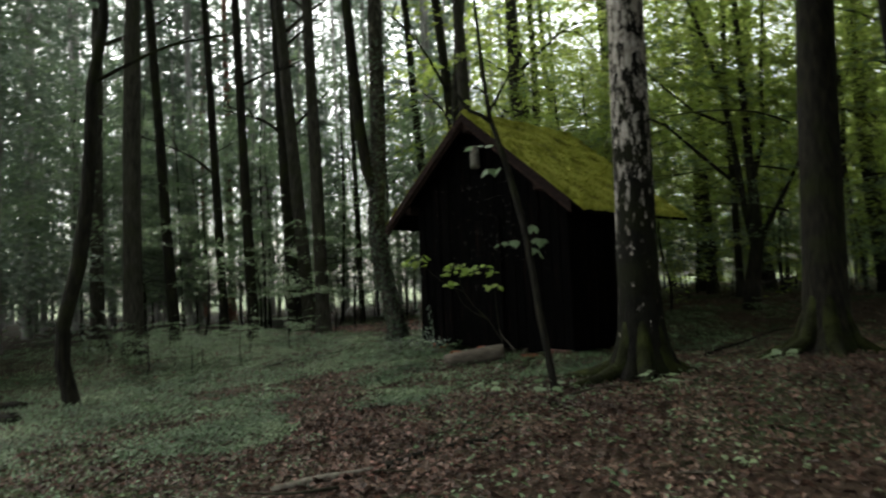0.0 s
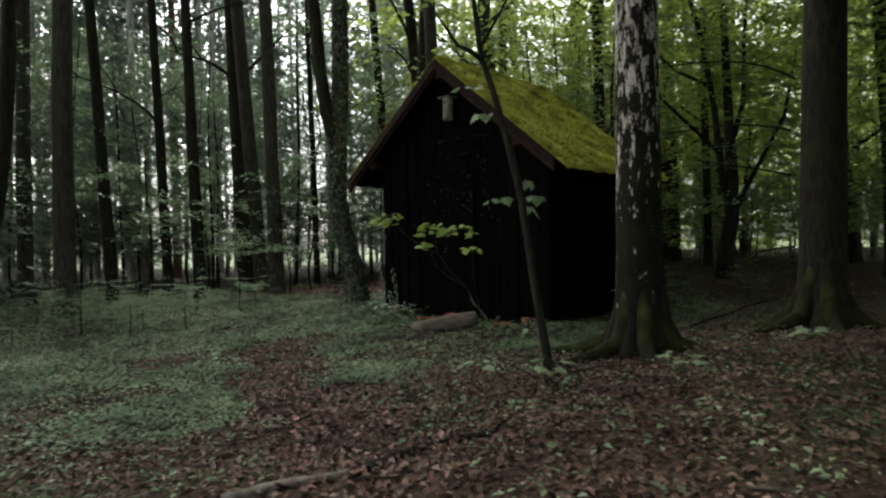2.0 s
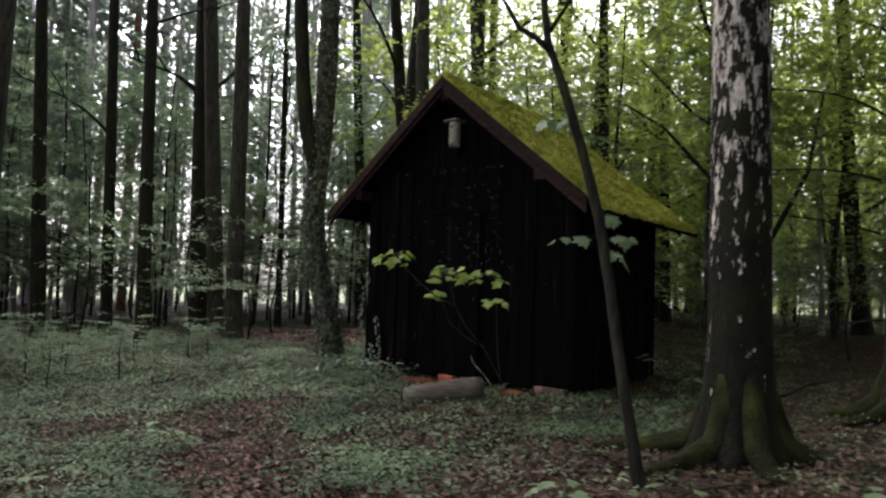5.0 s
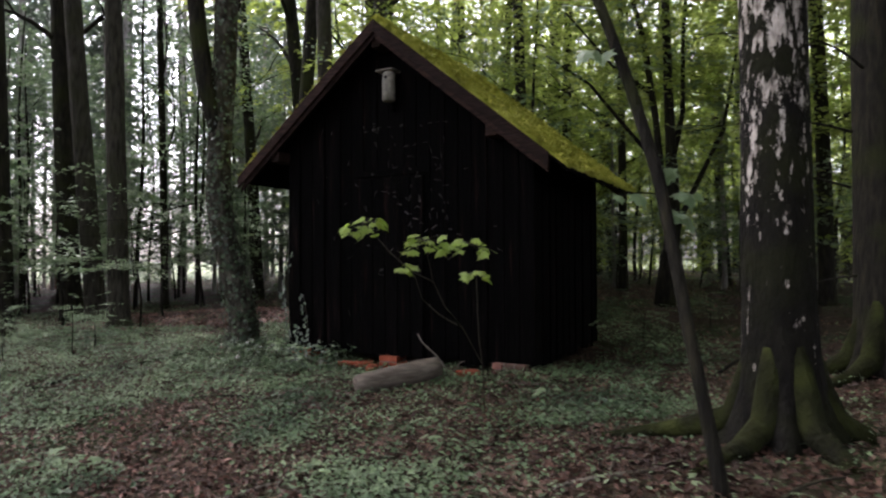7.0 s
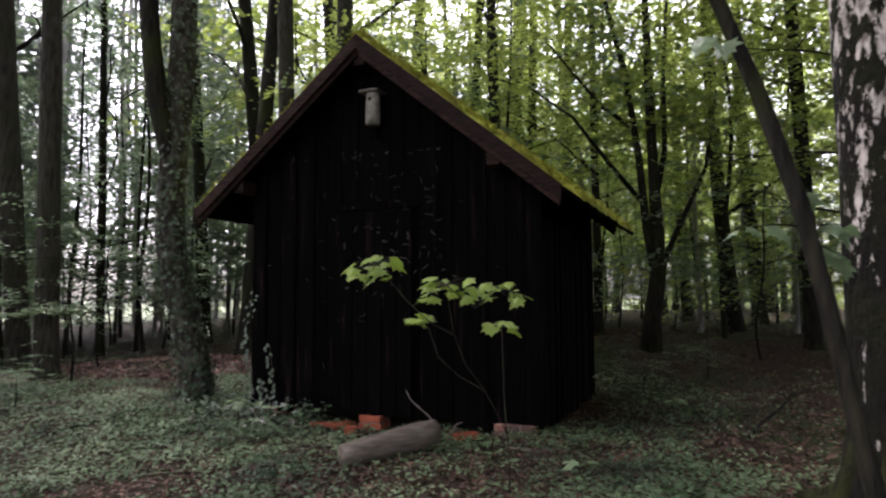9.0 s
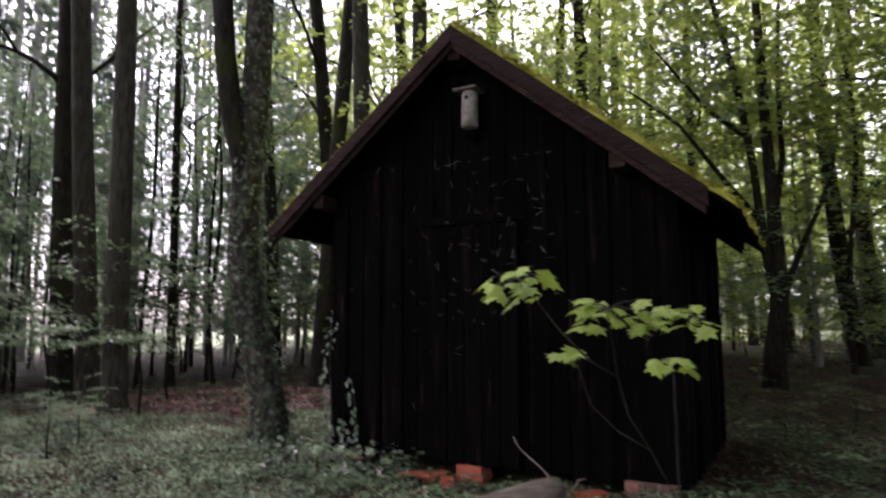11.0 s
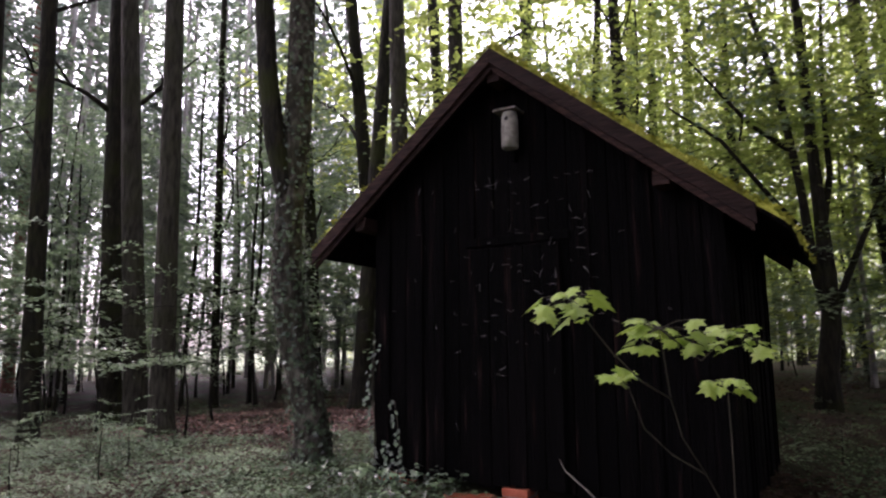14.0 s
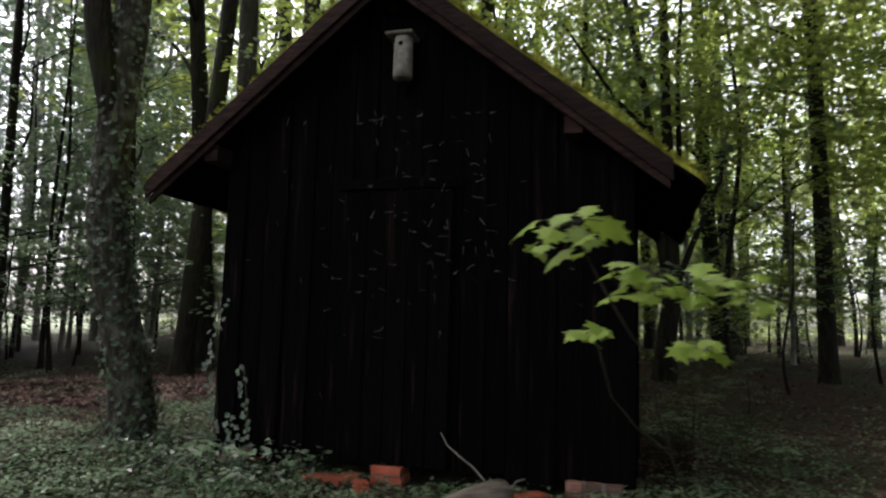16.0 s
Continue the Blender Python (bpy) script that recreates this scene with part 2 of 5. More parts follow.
# ---- mesh helpers ----
def mesh_np(name, verts, tris, mat, smooth=False):
    """A mesh from vertex and triangle (or quad) arrays."""
    verts, tris = np.asarray(verts, dtype=np.float32).reshape(-1, 3), np.asarray(tris, dtype=np.int32)
    k = tris.shape[1]
    me = bpy.data.meshes.new(name)
    me.vertices.add(len(verts))
    me.vertices.foreach_set("co", verts.ravel())
    me.loops.add(tris.size)
    me.loops.foreach_set("vertex_index", tris.ravel())
    me.polygons.add(len(tris))
    me.polygons.foreach_set("loop_start", np.arange(0, tris.size, k, dtype=np.int32))
    me.polygons.foreach_set("use_smooth", np.full(len(tris), smooth))
    me.materials.append(mat)
    me.update(calc_edges=True)
    me.validate()
    return me


def join_np(pieces):
    """Stacks (verts, faces) pieces of one face size."""
    vs, fs, k = [], [], 0
    for v, f in pieces:
        v = np.asarray(v, float).reshape(-1, 3)
        vs.append(v)
        fs.append(np.asarray(f, int) + k)
        k += len(v)
    return np.concatenate(vs), np.concatenate(fs)


def part(name, data, parent, label="", m=None):
    ob = new(name, data)
    ob.parent = parent
    if m is not None:
        ob.matrix_basis = m
    if label:
        ob["label"] = label
    return ob


def thing(name, m, label, category, group="", kind=""):
    ob = new(name)
    ob.empty_display_size = 0.2
    ob.matrix_basis = m
    return tagged(ob, label, category, group, kind)


def tube(pts, radii, segs=10, rough=0.0, rng=None, flare=None, cap=True):
    """A tapering round limb along pts, with an uneven surface. Quads."""
    pts = np.asarray(pts, float)
    n = len(pts)
    radii = np.broadcast_to(np.asarray(radii, float), (n,))
    tang = np.gradient(pts, axis=0)
    tang /= np.linalg.norm(tang, axis=1)[:, None] + 1e-9
    ref = np.eye(3)[int(np.argmin(abs(tang).max(axis=0)))]
    a = np.cross(tang, ref)
    a /= np.linalg.norm(a, axis=1)[:, None] + 1e-9
    b = np.cross(tang, a)
    ang = np.linspace(0, 2 * math.pi, segs, endpoint=False)
    rr = np.repeat(radii[:, None], segs, 1)
    if rough and rng is not None:
        w = rng.normal(0, 1, (n, segs))
        w = (w + np.roll(w, 1, 1) + np.roll(w, -1, 1)) / 3
        rr = rr * (1 + rough * w)
    if flare is not None:
        rr = rr * flare(ang[None, :], np.arange(n)[:, None])
    ring = pts[:, None, :] + rr[..., None] * (np.cos(ang)[None, :, None] * a[:, None, :] + np.sin(ang)[None, :, None] * b[:, None, :])
    v = ring.reshape(-1, 3)
    i, j = np.meshgrid(np.arange(n - 1), np.arange(segs), indexing="ij")
    j2 = (j + 1) % segs
    f = np.stack([i * segs + j, i * segs + j2, (i + 1) * segs + j2, (i + 1) * segs + j], -1).reshape(-1, 4)
    if cap:
        v = np.concatenate([v, pts[-1:], pts[:1]])
        k = np.arange(segs)
        top = np.stack([(n - 1) * segs + k, (n - 1) * segs + (k + 1) % segs, np.full(segs, n * segs), np.full(segs, n * segs)], -1)
        bot = np.stack([(k + 1) % segs, k, np.full(segs, n * segs + 1), np.full(segs, n * segs + 1)], -1)
        tri = np.concatenate([top, bot])
        f = np.concatenate([f, tri])
    return v, f


def quads_to_tris(f):
    f = np.asarray(f)
    t = np.concatenate([f[:, [0, 1, 2]], f[:, [0, 2, 3]]])
    return t[(t[:, 0] != t[:, 1]) & (t[:, 1] != t[:, 2]) & (t[:, 0] != t[:, 2])]


def tube_mesh(name, tubes, mat):
    v, f = join_np([(a, quads_to_tris(b)) for a, b in tubes])
    return mesh_np(name, v, f, mat, True)


def leaves(pos, along, normal, length, width, fold=0.18):
    """Folded pointed leaves, two triangles each."""
    pos, along, normal = (np.asarray(a, float) for a in (pos, along, normal))
    along = along / (np.linalg.norm(along, axis=1)[:, None] + 1e-9)
    side = np.cross(along, normal)
    side /= np.linalg.norm(side, axis=1)[:, None] + 1e-9
    up = np.cross(side, along)
    length = np.broadcast_to(np.asarray(length, float), (len(pos),))[:, None]
    width = np.broadcast_to(np.asarray(width, float), (len(pos),))[:, None]
    mid = pos + along * length * 0.45
    v = np.stack([pos, mid + side * width / 2 + up * width * fold, pos + along * length, mid - side * width / 2 + up * width * fold], 1)
    k = np.arange(len(pos))[:, None] * 4
    f = np.concatenate([k + np.array([[0, 1, 2]]), k + np.array([[0, 2, 3]])])
    return v.reshape(-1, 3), f


def sprays(rng, centres, heading, reach, per, size, droop=0.15, fan=0.6, tilt=0.25):
    """Flat layered leaf sprays: per leaves on a twig of length reach from each centre along its heading."""
    c = np.asarray(centres, float)
    s = len(c)
    d = np.stack([np.cos(heading), np.sin(heading), np.zeros(s)], 1)
    side = np.stack([-d[:, 1], d[:, 0], np.zeros(s)], 1)
    reach = np.broadcast_to(np.asarray(reach, float), (s,))
    u = rng.uniform(0, 1, (s, per))
    w = rng.uniform(-1, 1, (s, per)) * fan * (1 - 0.6 * u)
    lift = rng.normal(0, tilt, (s, 1))
    pos = c[:, None] + reach[:, None, None] * (d[:, None] * u[..., None] + side[:, None] * w[..., None])
    pos[..., 2] += reach[:, None] * (lift * u - droop * u * u) + rng.normal(0, 0.03, (s, per)) * reach[:, None]
    al = d[:, None] + side[:, None] * (np.sign(w) * 0.9)[..., None] + rng.normal(0, 0.3, (s, per, 3))
    al[..., 2] -= droop
    nm = np.zeros((s, per, 3))
    nm[..., 2] = 1
    nm += rng.normal(0, 0.32, (s, per, 3))
    ln = size * rng.uniform(0.6, 1.25, s * per)
    return leaves(pos.reshape(-1, 3), al.reshape(-1, 3), nm.reshape(-1, 3), ln, ln * 0.6)


# ---- ground ----
def smooth(a, b, v):
    q = min(1.0, max(0.0, (v - a) / (b - a)))
    return q * q * (3 - 2 * q)


def ground_z(x, y):
    mound = 0.16 * smooth(-1.5, 1.0, x) * smooth(0.5, 4.0, y) * (1 - smooth(6.0, 9.0, y))
    hollow = 0.1 * smooth(0.5, 2.0, -x) * (1 - smooth(10, 13, y))
    rise = 0.22 * smooth(10.5, 14.5, y) * (1 + 0.5 * smooth(2, 6, x))
    base = 0.03 * max(-9, min(9, x)) - 0.08 + mound - hollow + rise
    bumps = 0.05 * noise.noise((x * 0.5, y * 0.5, 3.0)) + 0.025 * noise.noise((x * 1.7, y * 1.7, 9.0))
    far = min(1.0, max(0.0, (math.hypot(x, y - 8) - 14) / 40))
    return base + bumps + far * (0.5 * noise.noise((x * 0.04, y * 0.04, 5.0)))


def build_ground():
    def axis(lo, hi, step, reach):
        mid = list(np.arange(lo, hi, step))
        out, d = [], step
        p = 0.0
        while p < reach:
            d *= 1.22
            p += d
            out.append(p)
        return [lo - q for q in reversed(out)] + mid + [hi + q for q in out]
    xs, ys = axis(-9, 8, 0.09, 900), axis(-2, 18, 0.09, 900)
    v = np.array([(x, y, ground_z(x, y) + (0.012 * noise.noise((x * 6, y * 6, 1.0)) if abs(x) < 10 and -3 < y < 20 else 0)) for y in ys for x in xs])
    nx, ny = len(xs), len(ys)
    i, j = np.meshgrid(np.arange(ny - 1), np.arange(nx - 1), indexing="ij")
    f = np.stack([i * nx + j, i * nx + j + 1, (i + 1) * nx + j + 1, (i + 1) * nx + j], -1).reshape(-1, 4)
    ob = new("ground", mesh_np("ground", v, f, GROUND, True))
    tagged(ob, "uneven forest floor of brown leaf litter and moss", "ground", kind="structure")


build_ground()


# ---- hut ----
HUT = pose(0.655, 10.911, 0.0, 0, 0, -46.4)
APEX, SLOPE = 3.93, 0.81
WL, WR, W0, W1 = -1.46, 1.80, 0.24, 2.58


def box_mesh(name, lo, hi, mat, bevel=0.004, jitter=0.0, rng=None):
    bm = bmesh.new()
    bmesh.ops.create_cube(bm, size=1.0)
    for vtx in bm.verts:
        vtx.co = Vector([lo[k] + (hi[k] - lo[k]) * (vtx.co[k] + 0.5) for k in range(3)])
        if jitter:
            vtx.co += Vector([rng.uniform(-jitter, jitter) for _ in range(3)])
    if bevel:
        bmesh.ops.bevel(bm, geom=bm.edges[:], offset=bevel, segments=1, affect="EDGES")
    me = bpy.data.meshes.new(name)
    bm.to_mesh(me)
    bm.free()
    me.materials.append(mat)
    return me


def prism(name, outline, depth, mat, to3d, bevel=0.004):
    """An outline in 2D pushed through by depth; to3d maps (a, b, d) to a place."""
    bm = bmesh.new()
    low = [bm.verts.new(to3d(a, b, 0)) for a, b in outline]
    high = [bm.verts.new(to3d(a, b, depth)) for a, b in outline]
    n = len(outline)
    bm.faces.new(low)
    bm.faces.new(high[::-1])
    for k in range(n):
        bm.faces.new((low[k], high[k], high[(k + 1) % n], low[(k + 1) % n]))
    bmesh.ops.recalc_face_normals(bm, faces=bm.faces)
    if bevel:
        bmesh.ops.bevel(bm, geom=bm.edges[:], offset=bevel, segments=1, affect="EDGES")
    me = bpy.data.meshes.new(name)
    bm.to_mesh(me)
    bm.free()
    me.materials.append(mat)
    return me


def under_roof(u):
    return APEX - 0.13 - SLOPE * abs(u)


def roof_slope(name, side, u_end):
    """One roof slope: tile courses under a bumpy moss cover, as a closed slab."""
    nu, nw = 70, 84
    us, ws = np.linspace(0, u_end, nu), np.linspace(-0.02, 3.0, nw)
    top, low = [], []
    for iu, u in enumerate(us):
        for iw, w in enumerate(ws):
            course = ((u_end - u) / 0.3) % 1.0
            z = APEX - SLOPE * u + 0.018 * (1 - course) + 0.022 * noise.noise((u * 3.5, w * 3.5, side)) + 0.018 * noise.noise((u * 12, w * 12, side))
            z += 0.014 * abs(math.sin(w * math.pi / 0.22))
            edge = 0.03 * noise.noise((u * 9, w * 9, 4.0))
            uu = u + (edge if iu == nu - 1 else 0)
            ww = w + (edge if iw in (0, nw - 1) else 0)
            top.append((side * uu, ww, z - (0.05 if iu == nu - 1 or iw in (0, nw - 1) else 0)))
            low.append((side * uu, ww, APEX - 0.07 - SLOPE * u))
    v = np.array(top + low)
    n0 = nu * nw
    i, j = np.meshgrid(np.arange(nu - 1), np.arange(nw - 1), indexing="ij")
    q = np.stack([i * nw + j, (i + 1) * nw + j, (i + 1) * nw + j + 1, i * nw + j + 1], -1).reshape(-1, 4)
    rim = [k for k in range(nw)] + [k * nw + nw - 1 for k in range(1, nu)] + [(nu - 1) * nw + k for k in range(nw - 2, -1, -1)] + [k * nw for k in range(nu - 2, 0, -1)]
    r = np.array(rim)
    r2 = np.roll(r, -1)
    skirt = np.stack([r, r2, r2 + n0, r + n0], -1)
    f = np.concatenate([q, q[:, ::-1] + n0, skirt])
    me = mesh_np(name, v, f, MOSS, True)
    me.materials.append(PLANK)
    slots = np.ones(len(f), dtype=np.int32)
    slots[:len(q)] = 0
    me.polygons.foreach_set("material_index", slots)
    return me


def build_hut():
    rng = random.Random(4)
    hut = thing("hut", HUT, "small black-stained plank hut with mossy gabled roof on brick piers", "hut")
    # roof
    part("roof_slope", roof_slope("roof_slope", 1, 2.27), hut, "bright lime-green moss over old roof tiles")
    part("roof_slope", roof_slope("roof_slope", -1, 2.09), hut, "bright lime-green moss over old roof tiles")
    for side, end in ((1, 2.07), (-1, 2.06)):
        # underside boards, seen in the overhang
        for k in range(9):
            a = 0.02 + k * (end - 0.02) / 9
            b = a + (end - 0.02) / 9 - 0.008
            part("soffit_board", prism("soffit_board", [(side * a, APEX - 0.075 - SLOPE * a), (side * b, APEX - 0.075 - SLOPE * b), (side * b, APEX - 0.105 - SLOPE * b), (side * a, APEX - 0.105 - SLOPE * a)],
                                       2.95, PLANK, lambda u, z, d: (u, 0.015 + d, z), 0.003), hut)
        for name, off, w, depth, e in (("bargeboard", 0.0, -0.045, 0.15, end), ("lower_bargeboard", 0.145, -0.012, 0.065, end - 0.02)):
            out = [(0.0, APEX - off - 0.025), (side * e, APEX - off - 0.025 - SLOPE * e), (side * e, APEX - off - 0.025 - depth - SLOPE * e), (0.0, APEX - off - 0.025 - depth)]
            part(name, prism(name, out, 0.03, BARGE, lambda u, z, d, w=w: (u, w + d, z), 0.005), hut, "dark brown weathered board")
            part(name, prism(name, [(u, z) for u, z in out], 0.03, BARGE, lambda u, z, d: (u, 2.98 + d, z), 0.005), hut)
        for w in (0.5, 1.2, 1.9, 2.5):
            part("rafter", prism("rafter", [(0.0, APEX - 0.115), (side * 1.95, APEX - 0.115 - SLOPE * 1.95), (side * 1.95, APEX - 0.22 - SLOPE * 1.95), (0.0, APEX - 0.22)],
                                 0.09, PLANK, lambda u, z, d, w=w: (u, w + d, z), 0.004), hut)
    # ridge moss roll
    rr = np.random.default_rng(2)
    ridge = [(0, w, APEX - 0.012 + 0.012 * math.sin(w * 9)) for w in np.linspace(0.03, 2.97, 26)]
    part("ridge_tile", tube_mesh("ridge_tile", [tube(ridge, 0.055, 10, 0.1, rr)], MOSS), hut, "mossy ridge roll")
    g = np.random.default_rng(6)
    n = 9000
    side = g.choice([1, -1], n, p=[0.7, 0.3])
    uu = g.uniform(0, 2.2, n) * np.where(side > 0, 1.0, 0.93)
    ww = np.where(g.random(n) < 0.09, g.normal(0.01, 0.02, n), g.uniform(0, 3.0, n))
    uu = np.where(g.random(n) < 0.04, np.where(side > 0, 2.24, 2.07) + g.normal(0, 0.02, n), uu)
    pos = np.stack([side * uu, ww, APEX - SLOPE * uu + g.uniform(-0.012, 0.03, n)], 1)
    a = g.uniform(0, 6.28, n)
    al = np.stack([np.cos(a) + side * 0.4, np.sin(a), g.uniform(-0.4, 1.2, n)], 1)
    v, f = leaves(pos, al, g.normal(0, 1, (n, 3)) + (0, 0, 1), g.uniform(0.02, 0.06, n), g.uniform(0.02, 0.04, n))
    tagged(part("moss", mesh_np("moss", v, f, MOSS), hut, "ragged tufts of lime moss"), kind="stuff")
    # purlin ends
    for u, drop in ((0.0, 0.2), (-1.5, 0.19), (1.42, 0.19)):
        z = APEX - drop - SLOPE * abs(u)
        part("purlin", box_mesh("purlin", (u - 0.065, 0.03, z - 0.13), (u + 0.065, 2.9, z), BARGE, 0.006), hut)
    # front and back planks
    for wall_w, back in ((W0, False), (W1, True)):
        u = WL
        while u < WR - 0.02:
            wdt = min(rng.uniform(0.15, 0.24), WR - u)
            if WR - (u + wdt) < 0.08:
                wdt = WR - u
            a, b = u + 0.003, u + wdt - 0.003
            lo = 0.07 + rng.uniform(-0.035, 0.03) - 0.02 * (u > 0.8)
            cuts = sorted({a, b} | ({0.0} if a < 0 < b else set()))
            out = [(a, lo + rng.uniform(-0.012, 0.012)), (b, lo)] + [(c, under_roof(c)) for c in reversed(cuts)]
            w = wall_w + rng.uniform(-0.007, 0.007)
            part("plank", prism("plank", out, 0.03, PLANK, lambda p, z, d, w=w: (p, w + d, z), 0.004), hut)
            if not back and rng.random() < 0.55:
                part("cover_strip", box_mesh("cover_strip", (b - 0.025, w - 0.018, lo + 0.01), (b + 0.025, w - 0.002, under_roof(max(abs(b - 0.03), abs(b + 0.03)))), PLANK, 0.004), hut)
            u += wdt
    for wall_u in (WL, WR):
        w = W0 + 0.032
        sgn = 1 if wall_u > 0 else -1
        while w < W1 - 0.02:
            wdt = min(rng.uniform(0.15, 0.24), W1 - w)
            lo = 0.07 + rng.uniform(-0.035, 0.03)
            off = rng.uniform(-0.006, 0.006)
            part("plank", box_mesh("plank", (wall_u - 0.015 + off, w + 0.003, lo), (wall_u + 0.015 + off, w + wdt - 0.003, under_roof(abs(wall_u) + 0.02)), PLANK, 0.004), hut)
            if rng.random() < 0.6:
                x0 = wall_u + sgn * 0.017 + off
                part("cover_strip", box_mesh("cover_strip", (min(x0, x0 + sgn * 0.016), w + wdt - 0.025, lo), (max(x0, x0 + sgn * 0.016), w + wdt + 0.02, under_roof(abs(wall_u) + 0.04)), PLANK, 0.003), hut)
            w += wdt
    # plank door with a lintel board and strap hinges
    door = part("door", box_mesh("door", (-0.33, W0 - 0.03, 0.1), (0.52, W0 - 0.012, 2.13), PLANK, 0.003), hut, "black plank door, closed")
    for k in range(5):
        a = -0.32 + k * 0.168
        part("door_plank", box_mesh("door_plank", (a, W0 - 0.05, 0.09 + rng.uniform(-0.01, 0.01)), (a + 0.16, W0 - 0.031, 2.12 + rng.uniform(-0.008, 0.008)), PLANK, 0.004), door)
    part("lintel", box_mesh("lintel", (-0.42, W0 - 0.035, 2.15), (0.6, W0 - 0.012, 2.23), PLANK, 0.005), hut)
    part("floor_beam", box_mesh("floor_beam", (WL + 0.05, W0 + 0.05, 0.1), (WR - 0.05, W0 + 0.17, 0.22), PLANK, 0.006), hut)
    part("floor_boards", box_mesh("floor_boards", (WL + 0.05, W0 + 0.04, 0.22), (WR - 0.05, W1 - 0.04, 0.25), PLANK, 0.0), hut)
    # pale cobweb strands and splinters on the boards
    for k in range(110):
        u, z = rng.gauss(0.25, 0.5), min(2.7, abs(rng.gauss(1.9, 0.6)))
        if not (WL + 0.1 < u < WR - 0.1) or z > under_roof(u) - 0.3:
            continue
        ln, a = rng.uniform(0.02, 0.085), rng.gauss(0, 0.35) if rng.random() < 0.75 else rng.uniform(1, 2)
        sag = rng.uniform(-0.012, 0.012)
        p = [(u + ln * q * math.cos(a), W0 - 0.055 - 0.004 * (k % 3), z + ln * q * math.sin(a) + sag * math.sin(math.pi * q)) for q in (0, 0.33, 0.66, 1)]
        part("cobweb_strand", tube_mesh("cobweb_strand", [tube(p, rng.uniform(0.0009, 0.0022), 5)], WEB), hut)
    return hut


build_hut()


def hut_at(u, w, z, rz=0.0):
    return HUT @ pose(u, w, z, 0, 0, rz)


def brick_pier(u, w, cols, courses, base, rz, label, clay=None):
    rng = random.Random(int(u * 100))
    pier = thing("brick_pier", hut_at(u, w, base, rz), label, "brick pier", "piers under the hut")
    me = box_mesh("brick", (-0.058, -0.12, 0), (0.058, 0.12, 0.062), clay or BRICK, 0.006, 0.003, rng)
    for c in range(courses):
        for k in range(cols):
            part("brick", me, pier, m=pose((k - (cols - 1) / 2) * 0.125 + rng.uniform(-0.006, 0.006), rng.uniform(-0.012, 0.012), c * 0.073, 0, 0, rng.uniform(-3, 3) + (180 if rng.random() < 0.5 else 0)))
    part("mortar", box_mesh("mortar", (-0.0625 * cols + 0.012, -0.105, 0), (0.0625 * cols - 0.012, 0.105, courses * 0.073 - 0.014), MORTAR, 0.004), pier)


brick_pier(0.06, 0.28, 2, 3, -0.13, 2, "short pier of crumbling orange-red bricks under the hut front")
brick_pier(1.56, 0.28, 3, 3, -0.12, -3, "low pier of dull red bricks under the hut corner", DULL_BRICK)
brick_pier(1.5, 2.35, 3, 3, -0.08, 0, "low pier of dull red bricks under the hut rear")
brick_pier(-1.2, 2.35, 3, 3, -0.15, 0, "low pier of dull red bricks under the hut rear")
brick_pier(-1.25, 0.4, 3, 3, -0.15, 0, "low pier of dull red bricks under the hut corner")


def loose_brick(u, w, rz, tilt):
    ob = new("loose_brick", box_mesh("loose_brick", (-0.12, -0.058, 0), (0.12, 0.058, 0.06), BRICK, 0.01, 0.006, random.Random(int(u * 50))))
    p = HUT @ Vector((u, w, 0))
    ob.matrix_basis = pose(p.x, p.y, ground_z(p.x, p.y) - 0.012, tilt, 0, rz)
    tagged(ob, "broken red brick lying in the litter before the hut", "brick", "loose bricks")


for u, w, rz, tilt in ((-0.25, 0.16, 20, 6), (-0.45, 0.1, -35, -5), (-0.08, 0.05, 70, 8), (1.15, 0.02, 10, 4)):
    loose_brick(u, w, rz, tilt)


def nest_box():
    box = thing("nest_box", hut_at(0.11, 0.13, 2.99), "pale cylindrical nest box with a flat lid on the gable", "nest box")
    rng = np.random.default_rng(3)
    h = 0.33
    v, f = tube([(0, 0, 0), (0, 0, 0.01), (0, 0, h * 0.5), (0, 0, h - 0.01), (0, 0, h)], [0.066, 0.076, 0.075, 0.071, 0.066], 20, 0.01, rng)
    part("body", tube_mesh("body", [(v, f)], NESTBOX), box)
    part("lid", box_mesh("lid", (-0.125, -0.1, h), (0.1, 0.11, h + 0.025), TWIG, 0.008), box, "flat grey lid")
    # no opening is cut: a black plug paints the shade inside the entrance
    hole = [(0, -0.06, h - 0.07), (0, -0.077, h - 0.07)]
    part("entrance_hole", tube_mesh("entrance_hole", [tube(hole, 0.018, 14)], HOLE_SHADE), box, "black disc for the shade inside the round hole")
    part("hanger", box_mesh("hanger", (-0.02, 0.05, -0.1), (0.02, 0.115, h + 0.02), PLANK, 0.004), box)


nest_box()


# ---- trees ----
def bent(base, top, n, wobble, rng, mid=None):
    """Points from base to top with a gentle irregular bend; mid pulls the middle aside."""
    t = np.linspace(0, 1, n)
    p = np.outer(1 - t, base) + np.outer(t, top)
    for k in (1, 2, 3):
        for ax in (0, 1):
            p[:, ax] += wobble / k * math.sin(rng.uniform(0, 6.28)) * np.sin(k * math.pi * t)
    if mid is not None:
        p += np.outer(np.sin(math.pi * t), mid)
    return p


